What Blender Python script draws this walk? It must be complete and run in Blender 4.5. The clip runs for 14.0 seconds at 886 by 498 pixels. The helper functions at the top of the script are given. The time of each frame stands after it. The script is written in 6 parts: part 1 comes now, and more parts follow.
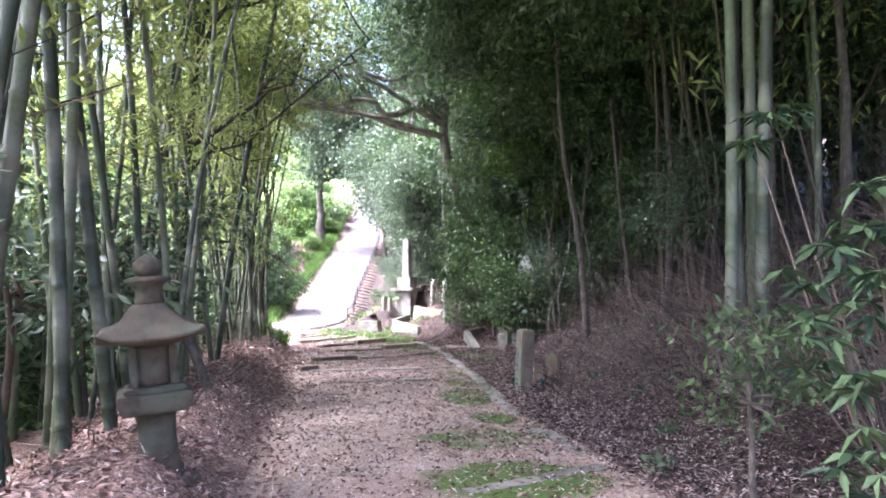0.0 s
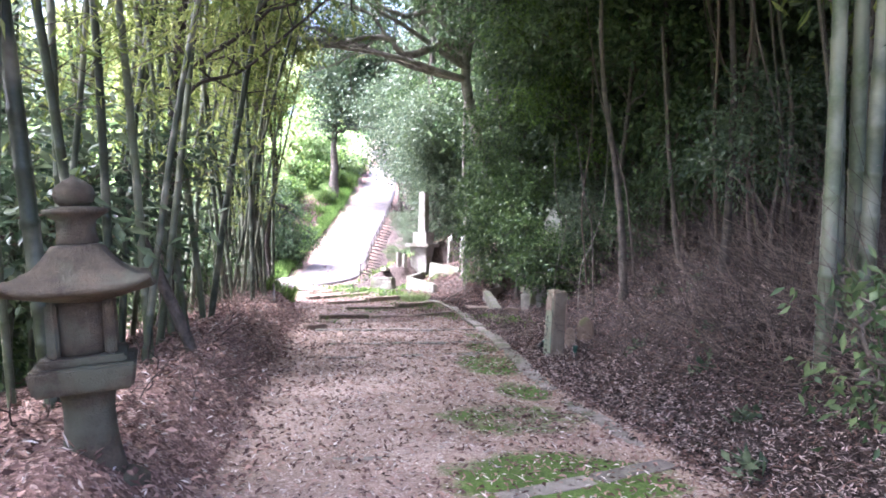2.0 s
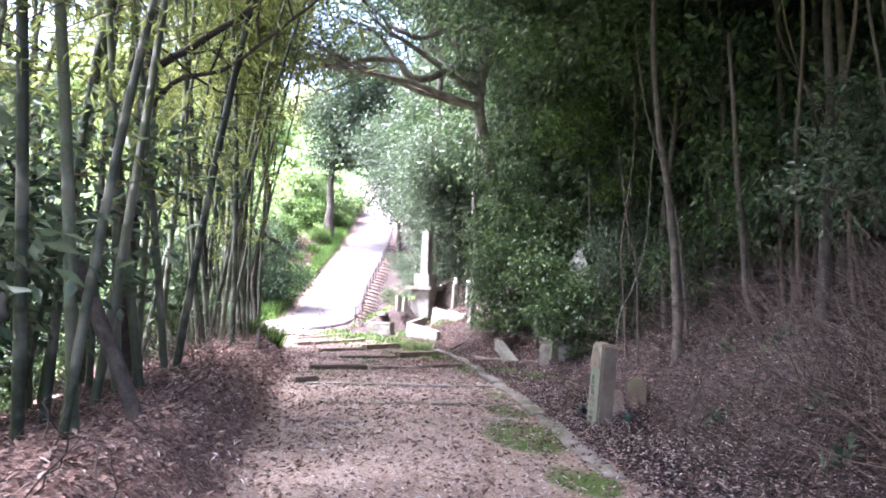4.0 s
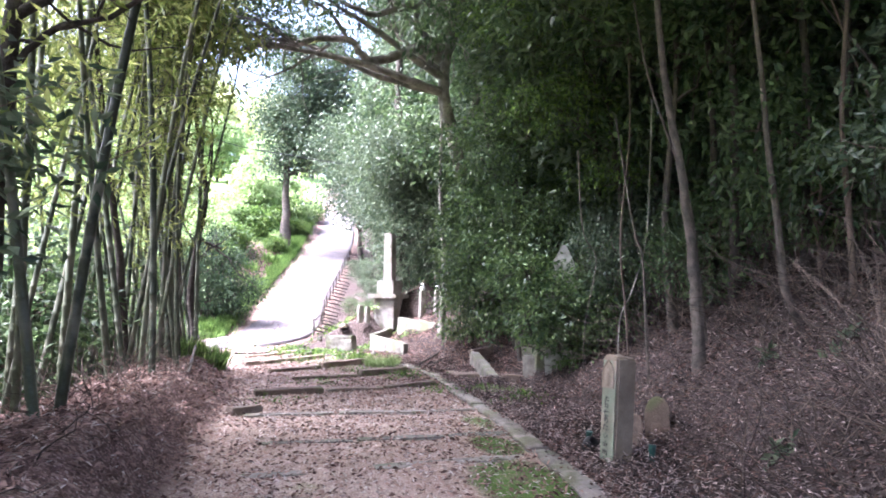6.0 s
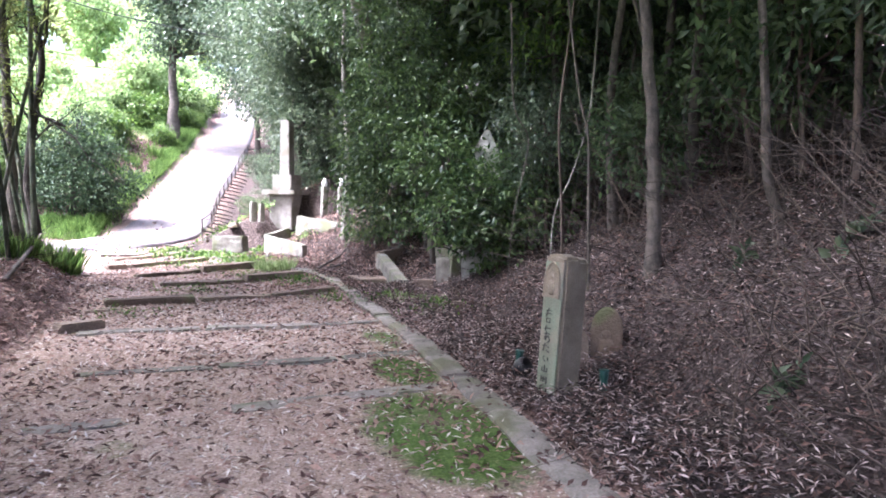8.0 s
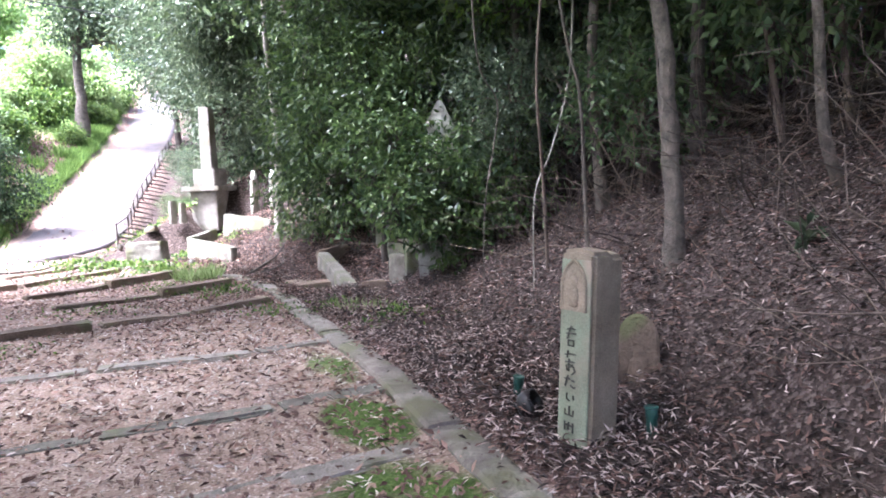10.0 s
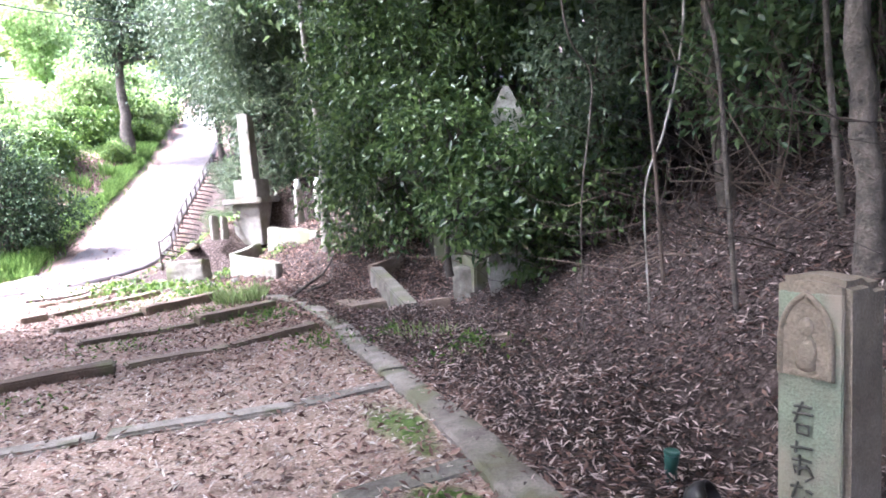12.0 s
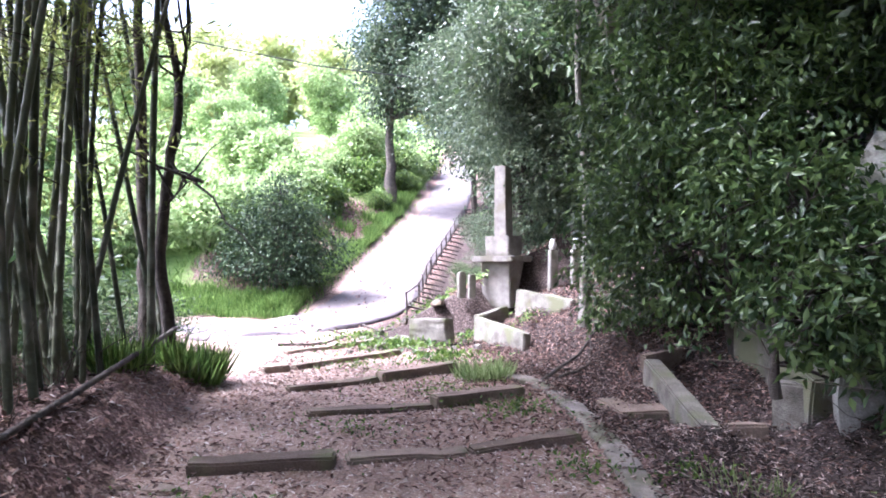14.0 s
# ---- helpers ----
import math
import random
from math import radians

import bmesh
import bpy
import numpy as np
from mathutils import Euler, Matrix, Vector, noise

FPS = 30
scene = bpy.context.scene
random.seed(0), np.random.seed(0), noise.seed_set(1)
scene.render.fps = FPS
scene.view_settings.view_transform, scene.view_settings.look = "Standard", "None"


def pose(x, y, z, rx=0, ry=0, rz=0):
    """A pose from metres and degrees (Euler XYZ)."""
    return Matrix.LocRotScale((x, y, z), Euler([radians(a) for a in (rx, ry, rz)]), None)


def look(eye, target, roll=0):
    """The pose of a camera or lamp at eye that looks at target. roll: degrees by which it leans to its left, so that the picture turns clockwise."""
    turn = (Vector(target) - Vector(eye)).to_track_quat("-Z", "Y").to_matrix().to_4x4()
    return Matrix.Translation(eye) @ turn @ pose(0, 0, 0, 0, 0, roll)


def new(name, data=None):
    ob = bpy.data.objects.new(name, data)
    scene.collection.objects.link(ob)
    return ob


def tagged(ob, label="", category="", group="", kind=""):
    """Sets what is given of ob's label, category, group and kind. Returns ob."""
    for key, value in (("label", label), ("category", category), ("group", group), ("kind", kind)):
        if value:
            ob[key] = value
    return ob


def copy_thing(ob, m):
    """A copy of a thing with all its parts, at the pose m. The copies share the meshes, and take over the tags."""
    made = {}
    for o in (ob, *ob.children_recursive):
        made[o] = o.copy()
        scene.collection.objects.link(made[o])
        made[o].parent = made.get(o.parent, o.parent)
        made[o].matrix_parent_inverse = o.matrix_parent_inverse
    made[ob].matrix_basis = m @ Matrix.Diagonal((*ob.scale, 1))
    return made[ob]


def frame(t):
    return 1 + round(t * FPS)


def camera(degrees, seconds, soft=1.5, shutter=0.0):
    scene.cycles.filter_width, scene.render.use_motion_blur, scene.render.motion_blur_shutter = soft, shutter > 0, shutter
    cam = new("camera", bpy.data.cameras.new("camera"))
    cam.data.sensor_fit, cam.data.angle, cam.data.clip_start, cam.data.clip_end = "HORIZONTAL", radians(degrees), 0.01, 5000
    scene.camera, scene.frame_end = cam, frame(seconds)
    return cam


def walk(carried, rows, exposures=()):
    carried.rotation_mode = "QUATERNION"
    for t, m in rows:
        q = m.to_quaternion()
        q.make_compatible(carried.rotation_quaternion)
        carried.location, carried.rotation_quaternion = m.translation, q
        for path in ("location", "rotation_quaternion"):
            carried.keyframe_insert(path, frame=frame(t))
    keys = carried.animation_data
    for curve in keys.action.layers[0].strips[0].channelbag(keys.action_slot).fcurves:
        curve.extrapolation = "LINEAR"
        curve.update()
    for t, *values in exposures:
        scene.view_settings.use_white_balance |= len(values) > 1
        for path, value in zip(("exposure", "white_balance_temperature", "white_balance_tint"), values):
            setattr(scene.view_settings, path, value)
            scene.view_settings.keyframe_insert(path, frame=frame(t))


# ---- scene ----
cam = camera(67.3, 14.0, soft=1.8)
METRES, EYE, TILT, LEAN, TURN = 12.4, 1.5, 0.0, -2.7, -11.2
ROWS = [
    (0.0, 0.0, 0.0, 0.0, 0.13, 2.52, 2.91),
    (0.5, -0.0033, 0.027, 0.0027, -2.3, 0.49, 2.73),
    (1.0, -0.0014, 0.056, -0.0027, -1.66, -0.65, 1.85),
    (1.5, -0.0086, 0.0863, -0.0087, -0.14, 0.44, 1.98),
    (2.0, -0.0095, 0.1169, -0.0091, 1.44, -0.96, 1.83),
    (2.5, -0.0194, 0.1525, -0.017, 0.68, -0.98, 1.55),
    (3.0, -0.0313, 0.1926, -0.0141, 1.68, 1.53, 0.6),
    (5.5, -0.064, 0.3958, -0.0264, -1.89, 3.5, 1.11),
    (6.0, -0.0526, 0.4345, -0.0226, -2.3, 3.65, 2.24),
    (6.5, -0.0463, 0.4689, -0.0284, -3.75, 3.11, 1.58),
    (7.0, -0.045, 0.5131, -0.0358, -5.64, 0.24, 1.52),
    (7.5, -0.0352, 0.5594, -0.0378, -7.02, -2.12, 1.24),
    (8.0, -0.0326, 0.5913, -0.041, -9.86, -4.76, 1.5),
    (10.5, -0.0201, 0.7529, -0.0461, -16.07, -6.36, 4.91),
    (11.0, -0.0183, 0.778, -0.047, -17.21, -6.92, 5.36),
    (11.5, -0.0194, 0.8021, -0.0465, -17.8, -7.55, 6.39),
    (12.0, -0.0194, 0.8359, -0.0448, -11.44, -5.5, 7.19),
    (12.5, -0.0233, 0.8718, -0.0433, -3.75, -2.16, 6.43),
    (13.0, -0.027, 0.9097, -0.0395, -0.13, -1.28, 4.63),
    (13.5, -0.0315, 0.9495, -0.0333, 6.8, -0.18, 3.45),
    (14.0, -0.0417, 0.9802, -0.029, 9.16, 1.12, 3.16),
]
walk(cam, [(t, pose(0, 0, EYE, TILT, LEAN, TURN) @ pose(METRES * x, METRES * y, METRES * z, 90 + pitch, roll, yaw)) for t, x, y, z, yaw, pitch, roll in ROWS],
     [(0.0, 3.45, 5250, 20), (3.0, 3.5, 5300, 22), (6.5, 3.35, 5300, 22), (8.0, 3.3, 5300, 20), (11.0, 3.5, 5300, 18), (12.5, 3.35, 5250, 20), (14.0, 2.88, 5200, 23)])

# ---- light ----
world = bpy.data.worlds.new("sky")
scene.world = world
world.use_nodes = True
wn = world.node_tree.nodes
sky = wn.new("ShaderNodeTexSky")
sky.sky_type = "NISHITA"
sky.sun_disc = False
SUN_EL, SUN_AZ = radians(58), radians(-88)
sky.sun_elevation, sky.sun_rotation = SUN_EL, SUN_AZ
sky.air_density, sky.dust_density, sky.ozone_density = 1.0, 9.0, 0.6
world.node_tree.links.new(sky.outputs[0], wn["Background"].inputs[0])
wn["Background"].inputs[1].default_value = 0.15
sun = new("sun", bpy.data.lights.new("sun", "SUN"))
sun.data.energy, sun.data.angle, sun.data.color = 2.8, radians(12), (1.0, 0.97, 0.92)
sun.matrix_world = look((0, 0, 60), (-60 * math.sin(SUN_AZ) * math.cos(SUN_EL) , -60 * math.cos(SUN_AZ) * math.cos(SUN_EL), 60 - 60 * math.sin(SUN_EL)))

# ---- materials ----


def mat(name, a, b, scale=6.0, rough=0.8, bump=0.3, fine=60.0, c=None, island=0.0, obrand=0.0, translucent=0.0, spec=0.3):
    """A two-scale noise material: colours a and b in patches, c as stains, fine bump."""
    m = bpy.data.materials.new(name)
    m.use_nodes = True
    nt = m.node_tree
    n, l = nt.nodes, nt.links
    p = n["Principled BSDF"]
    tc = n.new("ShaderNodeTexCoord")
    n1 = n.new("ShaderNodeTexNoise")
    n1.inputs["Scale"].default_value, n1.inputs["Detail"].default_value, n1.inputs["Roughness"].default_value = scale, 6, 0.65
    n2 = n.new("ShaderNodeTexNoise")
    n2.inputs["Scale"].default_value, n2.inputs["Detail"].default_value = fine, 4
    for k in (n1, n2):
        l.new(tc.outputs["Object"], k.inputs["Vector"])
    ramp = n.new("ShaderNodeValToRGB")
    ramp.color_ramp.elements[0].position, ramp.color_ramp.elements[1].position = 0.35, 0.65
    ramp.color_ramp.elements[0].color, ramp.color_ramp.elements[1].color = (*a, 1), (*b, 1)
    fac = n1.outputs["Fac"]
    if island or obrand:
        rnd = n.new("ShaderNodeNewGeometry").outputs["Random Per Island"] if island else n.new("ShaderNodeObjectInfo").outputs["Random"]
        mx = n.new("ShaderNodeMix")
        mx.inputs[0].default_value = island or obrand
        l.new(fac, mx.inputs[2])
        l.new(rnd, mx.inputs[3])
        fac = mx.outputs[0]
    l.new(fac, ramp.inputs[0])
    col = ramp.outputs[0]
    mul = n.new("ShaderNodeMix")
    mul.data_type, mul.blend_type = "RGBA", "MULTIPLY"
    mul.inputs[0].default_value = 0.45
    fr = n.new("ShaderNodeValToRGB")
    fr.color_ramp.elements[0].position, fr.color_ramp.elements[1].position = 0.3, 0.7
    fr.color_ramp.elements[0].color = (0.35, 0.35, 0.35, 1)
    l.new(n2.outputs["Fac"], fr.inputs[0])
    l.new(col, mul.inputs[6])
    l.new(fr.outputs[0], mul.inputs[7])
    col = mul.outputs[2]
    if c:
        n3 = n.new("ShaderNodeTexNoise")
        n3.inputs["Scale"].default_value, n3.inputs["Detail"].default_value = scale * 0.6, 8
        off = n.new("ShaderNodeVectorMath")
        off.inputs[1].default_value = (13.1, 7.7, 3.3)
        l.new(tc.outputs["Object"], off.inputs[0])
        l.new(off.outputs[0], n3.inputs["Vector"])
        r3 = n.new("ShaderNodeValToRGB")
        r3.color_ramp.elements[0].position, r3.color_ramp.elements[1].position = 0.5, 0.62
        l.new(n3.outputs["Fac"], r3.inputs[0])
        m3 = n.new("ShaderNodeMix")
        m3.data_type = "RGBA"
        l.new(r3.outputs[0], m3.inputs[0])
        l.new(col, m3.inputs[6])
        m3.inputs[7].default_value = (*c, 1)
        col = m3.outputs[2]
    l.new(col, p.inputs["Base Color"])
    p.inputs["Roughness"].default_value = rough
    p.inputs["Specular IOR Level"].default_value = spec
    if bump:
        add = n.new("ShaderNodeMath")
        add.operation = "ADD"
        l.new(n1.outputs["Fac"], add.inputs[0])
        l.new(n2.outputs["Fac"], add.inputs[1])
        bn = n.new("ShaderNodeBump")
        bn.inputs["Strength"].default_value, bn.inputs["Distance"].default_value = bump, 0.02
        l.new(add.outputs[0], bn.inputs["Height"])
        l.new(bn.outputs[0], p.inputs["Normal"])
    if translucent:
        tr = n.new("ShaderNodeBsdfTranslucent")
        l.new(col, tr.inputs[0])
        ms = n.new("ShaderNodeMixShader")
        ms.inputs[0].default_value = translucent
        l.new(p.outputs[0], ms.inputs[1])
        l.new(tr.outputs[0], ms.inputs[2])
        l.new(ms.outputs[0], n["Material Output"].inputs[0])
    return m


def ground_material():
    """Trodden earth, leaf litter (darkened on the slope for shade), moss and grass, mixed by the sheet's own masks and
    broken up by noise.
    """
    m = bpy.data.materials.new("ground")
    m.use_nodes = True
    nt = m.node_tree
    n, l = nt.nodes, nt.links
    p = n["Principled BSDF"]
    tc = n.new("ShaderNodeTexCoord")

    def noise_tex(scale, detail=6, rough=0.6):
        k = n.new("ShaderNodeTexNoise")
        k.inputs["Scale"].default_value, k.inputs["Detail"].default_value, k.inputs["Roughness"].default_value = scale, detail, rough
        l.new(tc.outputs["Object"], k.inputs["Vector"])
        return k.outputs["Fac"]

    def ramp(fac, stops):
        r = n.new("ShaderNodeValToRGB")
        els = r.color_ramp.elements
        while len(els) < len(stops):
            els.new(0.5)
        for e, (pos, colour) in zip(els, stops):
            e.position, e.color = pos, (*colour, 1)
        l.new(fac, r.inputs[0])
        return r.outputs[0]

    def mixc(fac, a, b):
        k = n.new("ShaderNodeMix")
        k.data_type = "RGBA"
        l.new(fac, k.inputs[0])
        l.new(a, k.inputs[6])
        l.new(b, k.inputs[7])
        return k.outputs[2]

    def mask(name, noise_out, lo, hi):
        at = n.new("ShaderNodeAttribute")
        at.attribute_name = name
        ad = n.new("ShaderNodeMath")
        ad.operation = "ADD"
        l.new(at.outputs["Fac"], ad.inputs[0])
        l.new(noise_out, ad.inputs[1])
        mr = n.new("ShaderNodeMapRange")
        mr.inputs[1].default_value, mr.inputs[2].default_value = lo, hi
        l.new(ad.outputs[0], mr.inputs[0])
        return mr.outputs[0]

    big, mid, fine, patch = noise_tex(0.8, 5), noise_tex(5, 8, 0.7), noise_tex(45, 5, 0.7), noise_tex(1.7, 9, 0.68)
    vor = n.new("ShaderNodeTexVoronoi")
    vor.inputs["Scale"].default_value = 44
    l.new(tc.outputs["Object"], vor.inputs["Vector"])
    vr = n.new("ShaderNodeSeparateColor")
    l.new(vor.outputs["Color"], vr.inputs[0])
    earth = mixc(mid, ramp(big, [(0.35, (0.155, 0.113, 0.088)), (0.5, (0.30, 0.218, 0.172)), (0.65, (0.42, 0.325, 0.268))]), ramp(fine, [(0.3, (0.085, 0.062, 0.049)), (0.7, (0.42, 0.32, 0.262))]))
    spk = n.new("ShaderNodeTexVoronoi")
    spk.inputs["Scale"].default_value = 75
    l.new(tc.outputs["Object"], spk.inputs["Vector"])
    sp = n.new("ShaderNodeSeparateColor")
    l.new(spk.outputs["Color"], sp.inputs[0])
    bits = ramp(sp.outputs[0], [(0.0, (0.10, 0.07, 0.055)), (0.5, (0.26, 0.19, 0.155)), (1.0, (0.52, 0.43, 0.37))])
    few = n.new("ShaderNodeMapRange")
    few.inputs[1].default_value, few.inputs[2].default_value = 0.62, 0.72
    l.new(sp.outputs[1], few.inputs[0])
    earth = mixc(few.outputs[0], earth, bits)
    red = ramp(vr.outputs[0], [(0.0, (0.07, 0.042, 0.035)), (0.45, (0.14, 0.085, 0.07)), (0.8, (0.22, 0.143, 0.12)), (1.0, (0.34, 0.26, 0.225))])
    # slope litter: the wood's deep shade is put into this darker brown
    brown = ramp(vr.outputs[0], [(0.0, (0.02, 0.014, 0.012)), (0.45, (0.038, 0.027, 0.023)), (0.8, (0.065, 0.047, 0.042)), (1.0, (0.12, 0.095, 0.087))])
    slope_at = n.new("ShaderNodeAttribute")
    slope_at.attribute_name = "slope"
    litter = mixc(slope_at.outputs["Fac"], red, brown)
    moss = ramp(fine, [(0.3, (0.035, 0.06, 0.015)), (0.55, (0.085, 0.13, 0.03)), (0.75, (0.15, 0.18, 0.06))])
    grass = ramp(mid, [(0.3, (0.09, 0.16, 0.035)), (0.7, (0.23, 0.31, 0.10))])
    col = mixc(mask("litter", mid, 0.75, 1.15), earth, litter)
    col = mixc(mask("moss", patch, 0.98, 1.2), col, moss)
    col = mixc(mask("grass", mid, 0.85, 1.2), col, grass)
    l.new(col, p.inputs["Base Color"])
    p.inputs["Roughness"].default_value = 0.95
    p.inputs["Specular IOR Level"].default_value = 0.15
    ad = n.new("ShaderNodeMath")
    ad.operation = "ADD"
    l.new(fine, ad.inputs[0])
    l.new(vor.outputs["Distance"], ad.inputs[1])
    bn = n.new("ShaderNodeBump")
    bn.inputs["Strength"].default_value, bn.inputs["Distance"].default_value = 0.6, 0.03
    l.new(ad.outputs[0], bn.inputs["Height"])
    l.new(bn.outputs[0], p.inputs["Normal"])
    return m


M_GROUND = ground_material()
M_STONE = mat("weathered granite", (0.20, 0.18, 0.155), (0.32, 0.295, 0.26), 5, 0.9, 0.5, 90, c=(0.13, 0.125, 0.09))
M_LANTERN = mat("lantern stone", (0.052, 0.042, 0.03), (0.112, 0.09, 0.063), 6, 0.94, 0.8, 110, c=(0.085, 0.085, 0.06))
M_KERB = mat("mossy kerb stone", (0.13, 0.112, 0.095), (0.28, 0.25, 0.218), 4, 0.92, 0.8, 55, c=(0.11, 0.108, 0.065), obrand=0.15)
M_STEP = mat("earth-stained step stone", (0.115, 0.084, 0.062), (0.24, 0.185, 0.145), 4, 0.93, 0.7, 60, c=(0.10, 0.105, 0.05), obrand=0.3)
M_PALE = mat("pale concrete", (0.15, 0.135, 0.12), (0.27, 0.25, 0.225), 4, 0.9, 0.6, 60, c=(0.13, 0.12, 0.09))
M_GRAVE = mat("mossy grave concrete", (0.10, 0.09, 0.074), (0.23, 0.212, 0.18), 3.5, 0.93, 0.6, 60, c=(0.115, 0.118, 0.068))
M_ROCK = mat("streaked pale rock", (0.30, 0.285, 0.255), (0.50, 0.48, 0.44), 4, 0.93, 0.7, 50, c=(0.10, 0.10, 0.075))
M_MARKER = mat("marker stone", (0.17, 0.135, 0.096), (0.27, 0.222, 0.165), 5, 0.9, 0.4, 90)
M_LICHEN = mat("lichen-green stone face", (0.19, 0.18, 0.13), (0.22, 0.265, 0.185), 3.2, 0.92, 0.25, 120, c=(0.25, 0.21, 0.16))
M_CUT = mat("cut letters", (0.05, 0.05, 0.04), (0.09, 0.085, 0.07), 20, 0.95, 0)
M_ROAD = mat("worn concrete road", (0.105, 0.089, 0.094), (0.17, 0.147, 0.151), 1.6, 0.92, 0.5, 40, c=(0.13, 0.11, 0.10))
M_BARK = mat("grey-brown bark", (0.06, 0.05, 0.042), (0.15, 0.125, 0.103), 9, 0.95, 0.9, 60)
M_BARKD = mat("dark bark", (0.035, 0.028, 0.024), (0.09, 0.075, 0.062), 9, 0.95, 0.8, 60)
M_BARKP = mat("pale lichened bark", (0.12, 0.105, 0.085), (0.36, 0.34, 0.30), 4, 0.95, 0.7, 40, c=(0.12, 0.11, 0.085))
M_BAMBOO = mat("bamboo culm", (0.042, 0.05, 0.03), (0.105, 0.118, 0.07), 3, 0.5, 0.05, 40, c=(0.145, 0.145, 0.105), obrand=0.5)
M_LEAFD = mat("glossy evergreen leaves", (0.045, 0.08, 0.03), (0.125, 0.175, 0.07), 2, 0.45, 0, 30, island=0.6, translucent=0.42, spec=0.35)
M_LEAFG = mat("grey-green leaves", (0.05, 0.08, 0.042), (0.135, 0.17, 0.095), 2, 0.42, 0, 30, island=0.6, translucent=0.42, spec=0.4)
M_LEAFF = mat("fresh green leaves", (0.05, 0.10, 0.02), (0.16, 0.24, 0.05), 2, 0.45, 0, 30, island=0.6, translucent=0.4)
M_LEAFB = mat("bamboo leaves", (0.16, 0.20, 0.05), (0.32, 0.35, 0.11), 2, 0.5, 0, 30, island=0.6, translucent=0.6)
M_LEAFM = mat("mid-green glossy leaves", (0.03, 0.06, 0.017), (0.115, 0.17, 0.05), 1.1, 0.42, 0, 30, island=0.6, translucent=0.34, spec=0.4)
M_LEAFX = mat("dark shrub leaves", (0.022, 0.043, 0.02), (0.075, 0.112, 0.048), 2, 0.55, 0, 30, island=0.6, translucent=0.18, spec=0.2)
# distance haze and glare are painted into this pale leaf colour
M_LEAFH = mat("leaves paled for haze", (0.46, 0.52, 0.20), (0.66, 0.70, 0.36), 0.3, 0.6, 0, 30, island=0.5, translucent=0.6)
# yellow-green leaves, base colour raised to stand in for strong sunlight
M_LEAFY = mat("leaves brightened as if sunlit", (0.22, 0.32, 0.11), (0.42, 0.52, 0.24), 0.6, 0.6, 0, 30, island=0.6, translucent=0.6)
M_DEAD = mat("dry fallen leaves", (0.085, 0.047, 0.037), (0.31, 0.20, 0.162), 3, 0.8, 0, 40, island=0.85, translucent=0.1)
# slope copies of the fallen leaves, shade put into their darker colours
M_DEADS = mat("brown fallen leaves darkened for shade", (0.018, 0.012, 0.010), (0.145, 0.088, 0.07), 3, 0.8, 0, 40, island=0.85, translucent=0.1)
M_STRAWS = mat("greyish bleached leaves darkened for shade", (0.06, 0.043, 0.038), (0.46, 0.37, 0.335), 3, 0.75, 0, 40, island=0.85)
M_STRAW = mat("bleached bamboo leaves", (0.28, 0.22, 0.19), (0.58, 0.51, 0.46), 3, 0.75, 0, 40, island=0.85)
M_TWIG = mat("dead brushwood", (0.045, 0.033, 0.027), (0.15, 0.113, 0.09), 5, 0.95, 0, 40, island=0.7)
M_GRASS = mat("grass blades", (0.085, 0.16, 0.03), (0.22, 0.33, 0.085), 2, 0.6, 0, 30, island=0.7, translucent=0.4)
M_TUBE = mat("green plastic", (0.02, 0.062, 0.05), (0.035, 0.095, 0.075), 10, 0.45, 0.05, 60)
M_BLACK = mat("dark glazed pot", (0.012, 0.011, 0.011), (0.03, 0.026, 0.024), 8, 0.4, 0.1, 60)
M_RUST = mat("rusty pipe", (0.03, 0.024, 0.021), (0.085, 0.065, 0.055), 8, 0.8, 0.3, 60)
M_CABLE = mat("black cable", (0.02, 0.02, 0.02), (0.03, 0.03, 0.03), 8, 0.6, 0)
M_WHITE = mat("white glaze", (0.60, 0.60, 0.58), (0.75, 0.75, 0.73), 8, 0.4, 0.05, 60)

# ---- shape of the ground ----


def smooth(a, b, x):
    t = np.clip((np.asarray(x, float) - a) / (b - a), 0, 1)
    return t * t * (3 - 2 * t)


ROAD_X = ([28, 31, 34, 38, 42, 46, 52, 62, 82, 140], [-0.9, 0.3, 0.75, 1.5, 2.3, 3.1, 3.9, 5.0, 6.6, 12])


def kerb_x(y):
    return np.interp(y, [0, 5, 7.5, 9, 12, 14, 16, 18, 19.5, 21, 24, 27], [2.5, 2.75, 2.9, 2.88, 3.15, 3.35, 3.45, 3.5, 3.45, 3.25, 2.7, 2.3])


